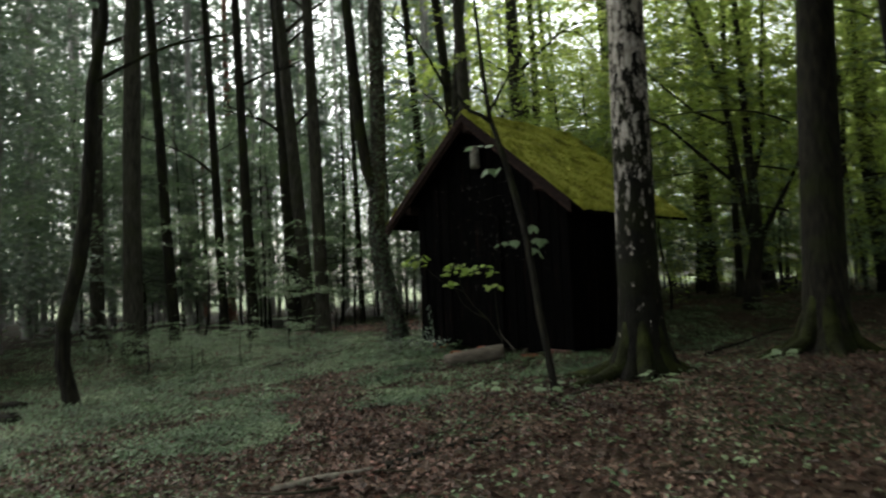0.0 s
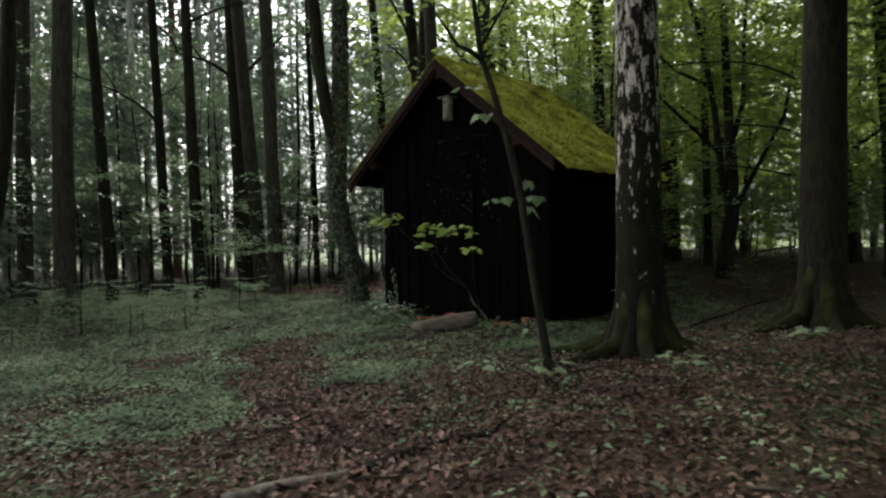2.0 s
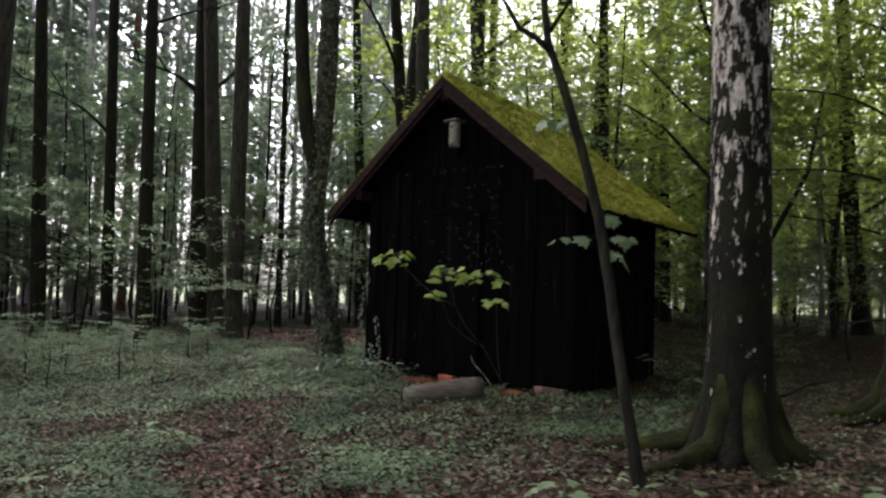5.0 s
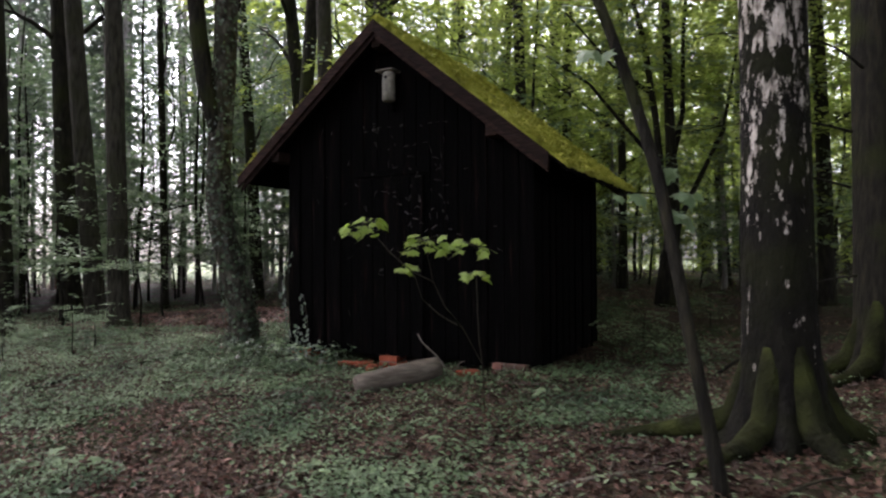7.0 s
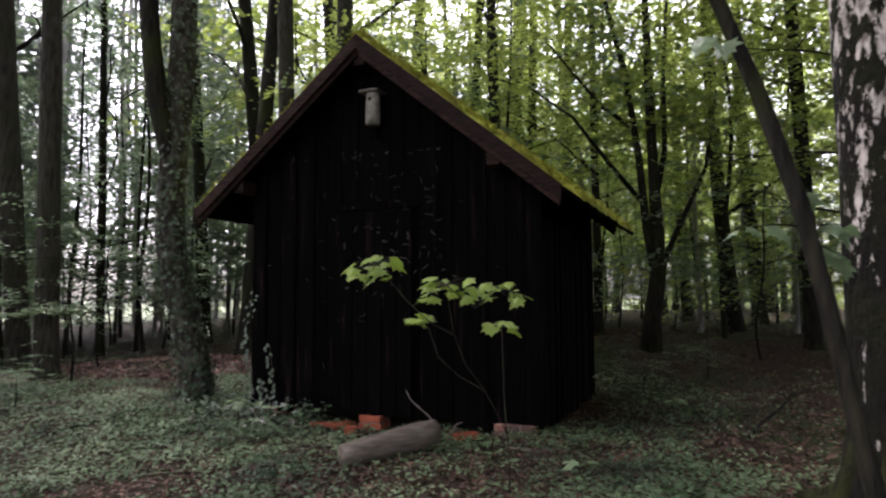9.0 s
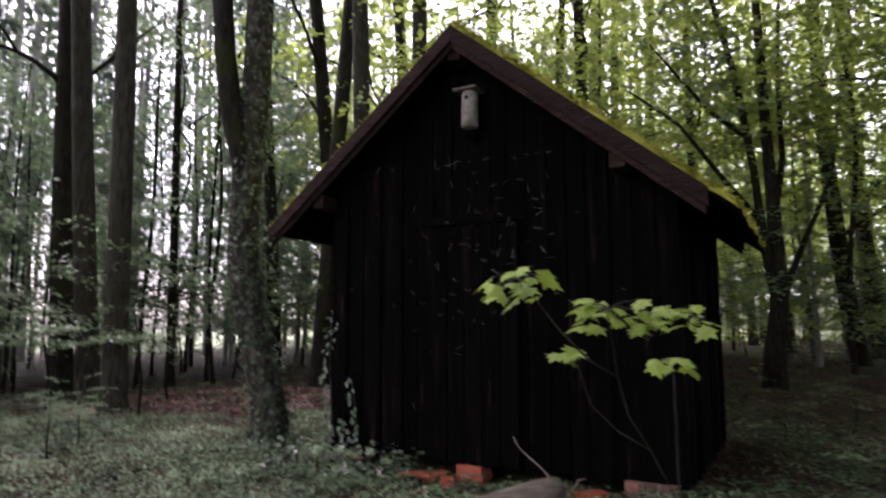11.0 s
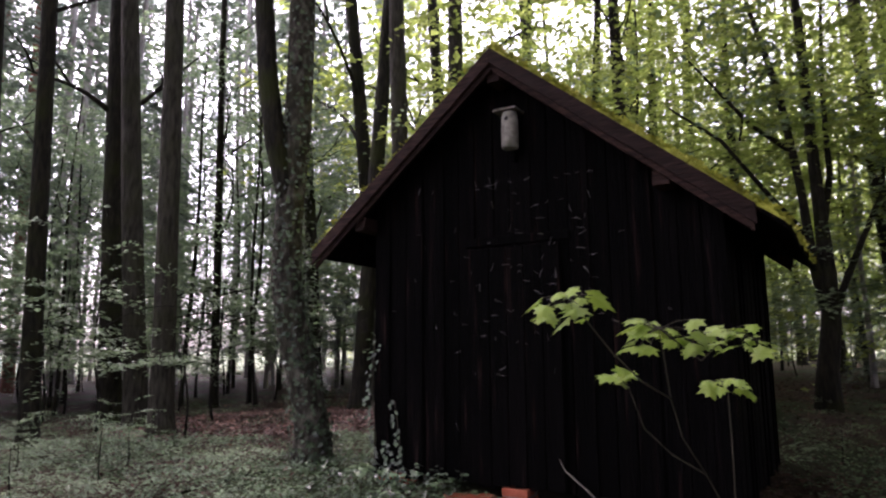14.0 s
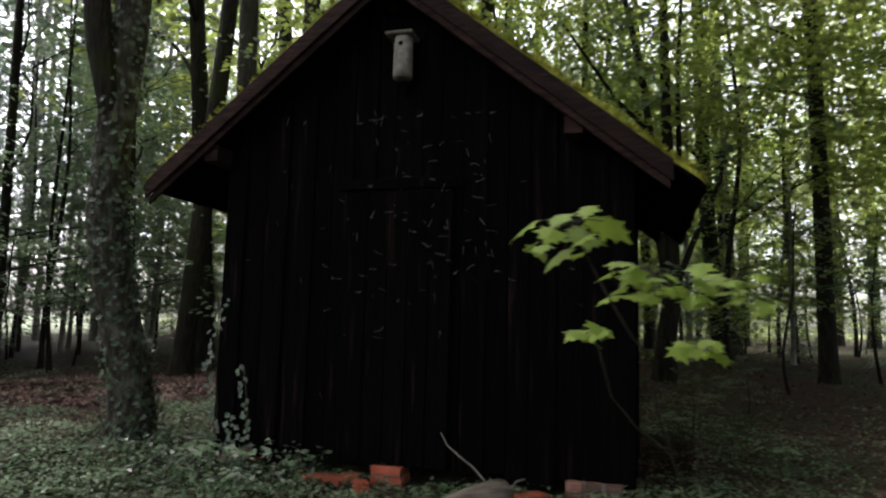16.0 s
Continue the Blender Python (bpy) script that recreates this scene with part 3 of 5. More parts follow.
def trunk_tube(rng, h, r, lean, wobble, roots=0.5, segs=16, n=26, mid=None, thin=0.35):
    pts = bent((0, 0, -0.15), (lean[0], lean[1], h), n, wobble, rng, mid)
    zz = pts[:, 2] = np.concatenate([[-0.15, 0.0, 0.06, 0.15, 0.3, 0.5], np.linspace(0.8, h, n - 6)])
    t = np.clip(zz / h, 0, 1)
    base = np.array([0, 0, -0.15])
    top = np.array([lean[0], lean[1], h])
    pts[:, :2] = np.outer(1 - t, base[:2]) + np.outer(t, top[:2])
    ph = [rng.uniform(0, 6.28) for _ in range(4)]
    for k in (1, 2, 3):
        pts[:, 0] += wobble / k * math.sin(ph[0] * k) * np.sin(k * math.pi * t)
        pts[:, 1] += wobble / k * math.cos(ph[1] * k) * np.sin(k * math.pi * t)
    if mid is not None:
        pts += np.outer(np.sin(math.pi * t), np.array(mid))
    rad = r * (1 - (1 - thin) * t) * (1 + roots * np.exp(-np.clip(zz, 0, 9) / 0.22))
    lobes = rng.choice([4, 5, 6])
    amp = 0.28 * roots * np.exp(-np.clip(zz, 0, 9) / 0.28)

    def fl(ang, i):
        return 1 + amp[i] * np.cos(lobes * ang + ph[2]) + 0.4 * amp[i] * np.cos((lobes + 3) * ang + ph[3])
    return pts, tube(pts, rad, segs, 0.035, np.random.default_rng(rng.randrange(999)), fl), rad


def limb(rng, start, heading, length, rise, r, n=7):
    t = np.linspace(0, 1, n)
    d = np.array([math.cos(heading), math.sin(heading), 0])
    p = np.array(start) + np.outer(t * length, d)
    p[:, 2] += length * rise * t + 0.06 * length * np.sin(t * rng.uniform(2, 5))
    p[:, 0] += 0.05 * length * np.sin(t * rng.uniform(2, 6))
    return p, tube(p, r * (1 - 0.8 * t), 6)


def crown_mesh(name, seed, centre, radii, count, reach, per, size, mat, droop=0.15, shell=0.35):
    """A crown of many leaf sprays in an uneven ellipsoid with gaps between layers."""
    g = np.random.default_rng(seed)
    d = g.normal(0, 1, (count * 2, 3))
    d /= np.linalg.norm(d, axis=1)[:, None]
    rad = g.uniform(shell, 1, count * 2) ** 0.6
    p = d * rad[:, None] * np.array(radii)
    keep = np.array([noise.noise((a * 0.45 + seed, b * 0.45, c * 0.8)) > -0.12 for a, b, c in p])
    p = p[keep][:count] + np.array(centre)
    heading = np.arctan2(p[:, 1] - centre[1], p[:, 0] - centre[0]) + g.normal(0, 0.7, len(p))
    v, f = sprays(g, p, heading, reach * g.uniform(0.6, 1.3, len(p)), per, size, droop)
    return mesh_np(name, v, f, mat)


HIGH = [crown_mesh("crown", 20 + k, (0, 0, 15.5), (4.6, 4.6, 4.5), 150, 1.8, 14, 0.38, LEAF_CANOPY) for k in range(4)]
THIN = [crown_mesh("crown", 30 + k, (0, 0, 16), (3.2, 3.2, 4.5), 70, 1.4, 16, 0.24, LEAF_CANOPY) for k in range(3)]
UNDERB = [crown_mesh("crown", 45 + k, (0, 0, 3.9), (2.4, 2.4, 3.4), 90, 1.1, 36, 0.14, LEAF_BRIGHT, 0.1, 0.2) for k in range(3)]
UNDER = [crown_mesh("crown", 40 + k, (0, 0, 4.4), (2.4, 2.4, 3.9), 115, 1.2, 34, 0.13, LEAF_BEECH, 0.1, 0.2) for k in range(4)]
SMALL = [crown_mesh("crown", 50 + k, (0, 0, 1.6), (1.3, 1.3, 1.0), 26, 0.8, 50, 0.08, LEAF_BEECH, 0.08, 0.1) for k in range(3)]
BRIGHT = [crown_mesh("crown", 60 + k, (0, 0, 6.2), (3.6, 3.6, 4.9), 120, 1.5, 58, 0.135, LEAF_BRIGHT, 0.15, 0.2) for k in range(5)]
BRIGHT_FAR = [crown_mesh("crown", 70 + k, (0, 0, 6.2), (3.6, 3.6, 4.9), 105, 1.6, 26, 0.23, LEAF_BRIGHT, 0.15, 0.2) for k in range(2)]
MIDDLE = [crown_mesh("crown", 80 + k, (0, 0, 6.5), (2.6, 2.6, 3.8), 110, 1.2, 44, 0.12, LEAF_BRIGHT, 0.12, 0.2) for k in range(3)]


def spruce_crown(name, seed, low, high, wide, count, per, size):
    g = np.random.default_rng(seed)
    z = low + (high - low) * g.uniform(0, 1, count) ** 1.2
    head = g.uniform(0, 6.28, count)
    c = np.stack([0.1 * np.cos(head), 0.1 * np.sin(head), z], 1)
    reach = wide * (1.05 - (z - low) / (high - low)) * g.uniform(0.6, 1.1, count)
    v, f = sprays(g, c, head, reach, per, size, 0.32, 0.3, 0.08)
    return mesh_np(name, v, f, LEAF_SPRUCE)


SPRUCE = [spruce_crown("crown", 100 + k, 0.6 + 0.6 * k, 9.5, 2.3, 115, 32, 0.2) for k in range(3)]
SPRUCE_LOW = [spruce_crown("crown", 110 + k, 0.9, 18, 3.2, 190, 36, 0.2) for k in range(2)]
SPRUCE_HIGH = [spruce_crown("crown", 120 + k, 6.5, 25, 2.6, 72, 18, 0.3) for k in range(2)]


def tree(name, x, y, r, h, label, bark, seed, lean=(0, 0), wobble=0.12, crown=None, crown_scale=1.0, limbs=3, limb_low=4.0, roots=0.5, mid=None, segs=16, category="tree", group="", thin=0.35, rise=0.7):
    rng = random.Random(seed)
    ob = thing(name, pose(x, y, ground_z(x, y)), label, category, group)
    pts, tb, rad = trunk_tube(rng, h, r, lean, wobble, roots, segs, mid=mid, thin=thin)
    part("trunk", tube_mesh("trunk", [tb], bark), ob)
    if limbs:
        for k in range(limbs):
            z = rng.uniform(limb_low, h * 0.85)
            i = int(np.argmin(abs(pts[:, 2] - z)))
            head, ln = rng.uniform(0, 6.28), rng.uniform(1.2, 3.0)
            p, t1 = limb(rng, pts[i], head, ln, rise * rng.uniform(0.3, 1.2), min(0.06, rad[i] * 0.35))
            bough = part("limb", tube_mesh("limb", [t1], bark), ob)
            for q in (3, 4, 5):
                part("twig", tube_mesh("twig", [limb(rng, p[q], head + rng.uniform(-1.1, 1.1), ln * 0.5, rise * rng.uniform(0.1, 0.9), rad[i] * 0.12 + 0.006)[1]], bark), bough)
    if crown is not None:
        part("crown", crown, ob, m=pose(lean[0] * 0.6, lean[1] * 0.6, 0, 0, 0, rng.uniform(0, 360)) @ Matrix.Diagonal((crown_scale, crown_scale, crown_scale, 1)))
    return ob


OLD = "tall tree with dark wet bark and high leafy crown"
# x, y, radius, height, lean at top, wobble, bark, limbs
MAIN = [
    ("beech_tree", -6.08, 13.7, 0.2, 22, (0.15, 0.2), 0.1, BARK_BEECH),
    ("beech_tree", -6.13, 15.95, 0.135, 21, (-1.8, 0.2), 0.12, BARK_DARK),
    ("beech_tree", -5.37, 17.2, 0.12, 22, (-0.86, 0.1), 0.12, BARK_DARK),
    ("beech_tree", -4.1, 15.3, 0.125, 20, (-0.6, 0.2), 0.15, BARK_DARK),
    ("beech_tree", -3.79, 18.4, 0.2, 23, (-1.08, 0.2), 0.1, BARK_DARK),
    ("beech_tree", -3.15, 17.2, 0.18, 23, (-1.7, 0.4), 0.1, BARK_BEECH),
    ("beech_tree", -2.62, 15.9, 0.17, 23, (-0.53, 0.3), 0.08, BARK_BEECH),
    ("beech_tree", -2.25, 20.5, 0.09, 18, (-0.38, 0.3), 0.1, BARK_DARK),
    ("beech_tree", -1.39, 20.0, 0.04, 9, (-0.1, 0.1), 0.12, BARK_DARK),
    ("beech_tree", -0.05, 22.0, 0.16, 21, (-0.9, 0.3), 0.1, BARK_DARK),
    ("beech_tree", 0.45, 18.0, 0.17, 23, (1.5, 0.3), 0.1, BARK_DARK),
    ("beech_tree", 1.16, 17.0, 0.18, 23, (-0.7, 0.3), 0.1, BARK_BEECH),
    ("beech_tree", 1.18, 20.0, 0.19, 23, (-1.7, 0.3), 0.12, BARK_DARK),
    ("beech_tree", 2.5, 18.2, 0.2, 23, (-0.2, 0.3), 0.12, BARK_BEECH),
    ("beech_tree", -8.2, 16.4, 0.17, 22, (0.2, 0.3), 0.15, BARK_BEECH),
]


def plant_main():
    for k, (name, x, y, r, h, lean, wob, bark) in enumerate(MAIN):
        tree(name, x, y, r, h, OLD, bark, 300 + k, lean, wob, THIN[k % 3], limbs=3 if r > 0.12 else 5, limb_low=3.5, roots=0.35, group="tall trees behind the hut")


plant_main()


def ivy_tree():
    ob = thing("ivy_tree", pose(-0.7, 13.1, ground_z(-0.7, 13.1)), "forked tree with lichened bark and ivy climbing its trunk", "tree", "tall trees behind the hut")
    rng = random.Random(7)
    pts, tb, rad = trunk_tube(rng, 20, 0.18, (0.1, 0.4), 0.05, 0.35, 18, n=40)
    pts[:, 0] += [-0.36 * smooth(0.1, 2.0, z) + 0.07 * smooth(2.6, 4.2, z) for z in pts[:, 2]]
    tb = tube(pts, rad, 18, 0.05, np.random.default_rng(77))
    part("trunk", tube_mesh("trunk", [tb], BARK_IVY), ob)
    z0 = 3.0
    i = int(np.argmin(abs(pts[:, 2] - z0)))
    b = pts[i]
    fork = np.array([b + (0, 0, -0.6), b + (-0.08, -0.05, -0.1), b + (-0.2, -0.06, 0.4), b + (-0.3, -0.05, 1.1), b + (-0.37, 0, 2.0), b + (-0.55, 0, 4.5), b + (-0.9, 0.2, 9.0), b + (-1.1, 0.2, 14)])
    part("second_stem", tube_mesh("second_stem", [tube(fork, [0.1, 0.12, 0.12, 0.115, 0.11, 0.1, 0.08, 0.04], 12, 0.05, np.random.default_rng(3))], BARK_DARK), ob, "dark leaning side stem")
    g = np.random.default_rng(8)
    n = 1100
    z = 6.0 * g.uniform(0, 1, n) ** 1.5
    ang = g.normal(-1.2, 1.3, n)
    cx, cy, cr = np.interp(z, pts[:, 2], pts[:, 0]), np.interp(z, pts[:, 2], pts[:, 1]), np.interp(z, pts[:, 2], rad)
    out = np.stack([np.cos(ang), np.sin(ang), np.zeros(n)], 1)
    pos = np.stack([cx, cy, z], 1) + out * (cr * 1.12 + g.uniform(0, 0.05, n))[:, None]
    al = np.stack([-np.sin(ang), np.cos(ang), np.full(n, -0.8)], 1) * g.choice([-1, 1], (n, 1)) + g.normal(0, 0.3, (n, 3))
    al[:, 2] = -abs(al[:, 2])
    v, f = leaves(pos, al, out + g.normal(0, 0.4, (n, 3)), g.uniform(0.035, 0.085, n), g.uniform(0.035, 0.07, n))
    part("ivy", mesh_np("ivy", v, f, LEAF_IVY), ob, "glossy dark ivy leaves")
    part("crown", HIGH[1], ob)


ivy_tree()


def spread_roots(ob, rng, angles, k):
    for a in angles:
        d = np.array([math.cos(a), math.sin(a), 0])
        ln = rng.uniform(0.4, 0.75)
        side = np.array([-d[1], d[0], 0]) * rng.uniform(-0.12, 0.12)
        p = k * np.array([d * 0.12 + (0, 0, 0.6), d * 0.19 + (0, 0, 0.3), d * 0.27 + (0, 0, 0.12), d * (0.3 + ln * 0.3) + side * 0.4 + (0, 0, 0.03), d * (0.3 + ln * 0.6) + side + (0, 0, -0.01), d * (0.3 + ln) + side * 1.6 + (0, 0, -0.08)])
        part("root", tube_mesh("root", [tube(p, k * np.array([0.06, 0.085, 0.085, 0.06, 0.04, 0.02]), 10, 0.12, np.random.default_rng(int(a * 10)))], MOSSY_FOOT), ob, "mossy spreading root")


def birch():
    x, y = 2.12, 6.62
    ob = thing("birch_tree", pose(x, y, ground_z(x, y)), "thick birch with peeling white and black bark and mossy roots", "tree")
    rng = random.Random(12)
    pts, tb, rad = trunk_tube(rng, 18, 0.205, (0.2, 0.6), 0.05, 0.75, 28, 46, thin=0.4)
    part("trunk", tube_mesh("trunk", [tb], BARK_BIRCH), ob)
    spread_roots(ob, rng, (0.3, 1.5, 2.6, 3.6, 4.5, 5.4), 1.0)
    part("crown", HIGH[2], ob)
    # extra crown layer above the view, added to shade the ground below
    part("crown", HIGH[0], ob, m=pose(0.6, -0.8, 0.6, 0, 0, 70) @ Matrix.Diagonal((0.85, 0.85, 0.7, 1)))


birch()

big = tree("oak_tree", 4.72, 8.0, 0.25, 22, "massive dark tree with mossy foot and bare lower branches", BARK_DARK, 77, (1.6, 1.5), 0.1, HIGH[3], limbs=0, roots=0.45, segs=24)
tree("beech_tree", 5.3, 7.3, 0.07, 16, "slim dark tree with crooked stem", BARK_DARK, 79, (-0.6, 0.3), 0.25, None, limbs=5, limb_low=2.0, roots=0.3)

# second oak crown, out of view, added only to darken the right-hand ground
part("crown", HIGH[1], big, m=pose(0.2, -0.6, 0.6, 0, 0, 40) @ Matrix.Diagonal((0.95, 0.95, 0.7, 1)))


def bare_branches():
    rng = random.Random(5)
    for z, head, ln, rise in ((2.75, 3.3, 2.0, 0.03), (2.2, 2.9, 1.6, 0.0), (1.7, 2.8, 1.2, 0.1), (0.9, 3.0, 0.8, -0.25)):
        p, t1 = limb(rng, (0.3 * math.cos(head), 0.3 * math.sin(head), z), head, ln, rise, 0.014, 9)
        bough = part("limb", tube_mesh("limb", [t1], BARK_DARK), big, "bare thin dark branch")
        for q in (3, 5, 6):
            part("twig", tube_mesh("twig", [limb(rng, p[q], head + rng.uniform(-0.9, 0.9), ln * 0.45, rng.uniform(-0.2, 0.3), 0.006, 6)[1]], BARK_DARK), bough)


bare_branches()
spread_roots(big, random.Random(8), (0.1, 1.3, 2.5, 3.4, 4.4, 5.4), 1.1)


def curved_tree():
    x, y = -4.75, 9.0
    ob = thing("beech_tree", pose(x, y, ground_z(x, y)), "slender dark tree with a curving stem", "tree")
    p = np.array([(0.05, 0, -0.1), (0.0, 0, 0.1), (-0.12, 0, 0.6), (-0.1, 0, 1.1), (0.12, 0, 1.9), (0.24, 0, 2.8), (0.3, 0, 3.6), (0.32, 0, 4.3), (0.5, 0, 5.2), (0.45, 0, 7.0), (0.6, 0, 10.0)])
    part("trunk", tube_mesh("trunk", [tube(p, [0.13, 0.11, 0.1, 0.095, 0.095, 0.09, 0.085, 0.075, 0.065, 0.05, 0.03], 12, 0.05, np.random.default_rng(1))], BARK_DARK), ob)
    rng = random.Random(2)
    q, t1 = limb(rng, (0.33, 0, 4.35), 0.1, 2.2, 0.42, 0.03, 8)
    bough = part("limb", tube_mesh("limb", [t1], BARK_DARK), ob)
    for k in (3, 5):
        part("twig", tube_mesh("twig", [limb(rng, q[k], 0.5 * k - 1.5, 0.9, 0.3, 0.01)[1]], BARK_DARK), bough)
    part("crown", UNDER[0], ob, m=pose(0.4, 0, 5.5))


curved_tree()


def fork_tree():
    """The many-stemmed tree beside the hut's rear."""
    x, y = 6.3, 13.3
    ob = thing("maple_tree", pose(x, y, ground_z(x, y)), "many-stemmed dark maple with thin crossing limbs", "tree")
    stems = [
        ([(0, 0, -0.1), (0.05, 0, 0.5), (0.18, 0, 1.2), (0.2, 0, 1.9), (0.15, 0, 3.0), (0.1, 0, 4.4), (0.05, 0, 6.5), (0.1, 0, 10)], [0.2, 0.15, 0.13, 0.11, 0.085, 0.075, 0.055, 0.03]),
        ([(0.17, 0, 1.2), (0.02, 0.05, 2.0), (-0.1, 0.05, 3.2), (-0.3, 0.1, 4.6), (-0.9, 0.1, 6.5)], [0.09, 0.07, 0.06, 0.05, 0.03]),
        ([(0.16, 0, 1.1), (0.45, 0, 1.7), (0.8, 0, 2.3), (1.2, -0.1, 3.1), (1.5, -0.1, 4.5)], [0.07, 0.05, 0.045, 0.035, 0.02]),
        ([(0.2, 0, 2.6), (0.5, 0.1, 3.4), (0.6, 0.2, 4.8), (0.8, 0.2, 7.0)], [0.06, 0.045, 0.035, 0.02]),
        ([(0.0, 0.05, 2.4), (-0.7, 0, 3.0), (-1.5, -0.1, 3.7), (-2.3, -0.1, 4.1)], [0.045, 0.035, 0.026, 0.014]),
        ([(-0.15, 0.1, 3.7), (-0.9, 0, 4.0), (-1.9, 0, 4.9)], [0.04, 0.03, 0.014]),
    ]
    for k, (p, r) in enumerate(stems):
        part("trunk" if k == 0 else "stem", tube_mesh("stem", [tube(p, r, 10, 0.05, np.random.default_rng(k))], BARK_DARK), ob)
    part("crown", MIDDLE[0], ob)
    g = np.random.default_rng(5)
    c = np.stack([g.uniform(-2.2, 1.2, 34), g.uniform(-1.6, 0.6, 34), g.uniform(2.4, 5.2, 34)], 1)
    v, f = sprays(g, c, g.uniform(0, 6.28, 34), 0.9, 40, 0.13, 0.12)
    part("low_foliage", mesh_np("low_foliage", v, f, LEAF_BEECH), ob, "pale glossy hanging leaf sprays")


fork_tree()
LEAFY = "leafy understorey tree with a slim dark stem and yellow-green leaves"
# slim deciduous trees on the bright side
for k, (x, y, r, h, lean) in enumerate([(8.5, 20.5, 0.16, 16, (0.3, 0)), (4.6, 15.6, 0.13, 15, (0.5, 0.2)), (5.4, 17.5, 0.12, 14, (0.3, 0.2)), (7.4, 16.2, 0.1, 13, (0.6, 0.3)),
                                       (9.2, 12.6, 0.14, 15, (-0.3, 0.1)), (10.5, 15.5, 0.18, 17, (0, 0.4)), (8.3, 10.6, 0.1, 13, (-0.4, 0.2)), (11.5, 11.0, 0.2, 18, (0.2, 0.1)),
                                       (3.6, 22.5, 0.17, 18, (0.3, 0)), (6.6, 24.5, 0.2, 18, (0, 0)), (11.0, 22.0, 0.2, 18, (0, 0)), (13.5, 17.5, 0.2, 18, (0, 0)), (7.6, 6.6, 0.14, 16, (0, 0)), (9.6, 8.6, 0.16, 16, (0, 0))]):
    tree("maple_tree", x, y, r, h, LEAFY, BARK_DARK, 500 + k, lean, 0.25, BRIGHT[k % 5] if k % 3 else MIDDLE[k % 3], limbs=5, limb_low=2.5, roots=0.3, group="leafy trees beside the hut", segs=12)


# far woods: a few builds, set again and again
def grove(name, proto, spots, seed, smin, smax):
    rng = random.Random(seed)
    for x, y in spots:
        s = rng.uniform(smin, smax)
        copy_thing(proto, pose(x, y, ground_z(x, y) - 0.03, rng.uniform(-1.5, 1.5), rng.uniform(-1.5, 1.5), rng.uniform(0, 360)) @ Matrix.Diagonal((s, s, s, 1)))


def scatter(seed, count, box, gap, keep=lambda x, y: True):
    rng = random.Random(seed)
    out, tries = [], 0
    while len(out) < count and tries < 8000:
        tries += 1
        x, y = rng.uniform(box[0], box[1]), rng.uniform(box[2], box[3])
        if keep(x, y) and all((x - a) ** 2 + (y - b) ** 2 > gap * gap for a, b in out):
            out.append((x, y))
    return out


FAR_SPRUCE = "straight slender spruce, grey trunk paled for haze, thin needles"
for k in range(2):
    p = tree("spruce_tree", -12 - 5 * k, 29 + 3 * k, 0.1 + 0.03 * k, 26, FAR_SPRUCE, BARK_SPRUCE_HAZE, 700 + k, (0, 0), 0.05, SPRUCE_HIGH[k], limbs=0, roots=0.2, segs=9, group="far spruces")
    grove("spruce_tree", p, scatter(30 + k, 50, (-34, 2, 26, 46), 1.6, lambda x, y: x < 0.15 * y - 5), 31 + k, 0.8, 1.25)
p = tree("pine_tree", -9.5, 31, 0.2, 26, "straight pine with reddish trunk", BARK_PINE, 710, (0, 0), 0.05, SPRUCE_HIGH[0], limbs=0, roots=0.2, segs=9, group="far pines")
grove("pine_tree", p, [(-12.5, 36), (-8.2, 38)], 3, 0.9, 1.1)
p = tree("spruce_tree", 1.0, 36, 0.13, 25, FAR_SPRUCE, BARK_SPRUCE_HAZE, 712, (0, 0), 0.05, SPRUCE_HIGH[1], limbs=0, roots=0.2, segs=9, group="far spruces")
grove("spruce_tree", p, [(2.5, 39), (3.8, 36), (-0.5, 40), (5, 42), (1.8, 43), (0.2, 34.5), (3, 33), (-2, 36), (6.2, 37)], 9, 0.9, 1.15)
for k in range(3):
    p = tree("spruce_tree", (-13, -9.5, -4.6)[k], (19, 24.5, 27)[k], (0.15, 0.07, 0.07)[k], (21, 10, 10)[k], "dense green spruce with hanging needle branches", BARK_SPRUCE_HAZE, 720 + k, (0, 0), 0.05, (SPRUCE_LOW[0], SPRUCE[1], SPRUCE[2])[k], limbs=0, roots=0.2, segs=9, group="dense spruces")
    grove("spruce_tree", p, ([(-12.0, 13.0), (-9.7, 13.5), (-15, 16), (-17.5, 20), (-10.8, 16.5), (-14, 23)], [(-1, 29), (1.5, 33), (-13, 32), (4, 40), (-11.5, 26.5), (-4.0, 24.5), (-15, 25.5), (0.2, 31.5), (-7.6, 26)], [(-17, 29), (-21, 34), (0.8, 25.5), (2.8, 29), (-9.8, 21.5), (-12.8, 29.5), (-16, 33), (-19, 26), (-1.2, 26.8)])[k], 40 + k, 0.85, 1.15)
p = tree("maple_tree", 14, 28, 0.18, 17, LEAFY, BARK_DARK, 730, (0.3, 0), 0.2, BRIGHT_FAR[0], limbs=4, limb_low=3, roots=0.3, segs=10, group="far leafy trees")
grove("maple_tree", p, scatter(50, 42, (3, 44, 22, 54), 2.8, lambda x, y: x > 0.16 * y - 1), 51, 0.85, 1.5)
p = tree("maple_tree", 16, 12, 0.2, 17, LEAFY, BARK_DARK, 731, (0.3, 0), 0.2, BRIGHT_FAR[1], limbs=4, limb_low=3, roots=0.3, segs=10, group="far leafy trees")
grove("maple_tree", p, scatter(52, 16, (11, 34, 0, 22), 3.2), 53, 0.85, 1.3)


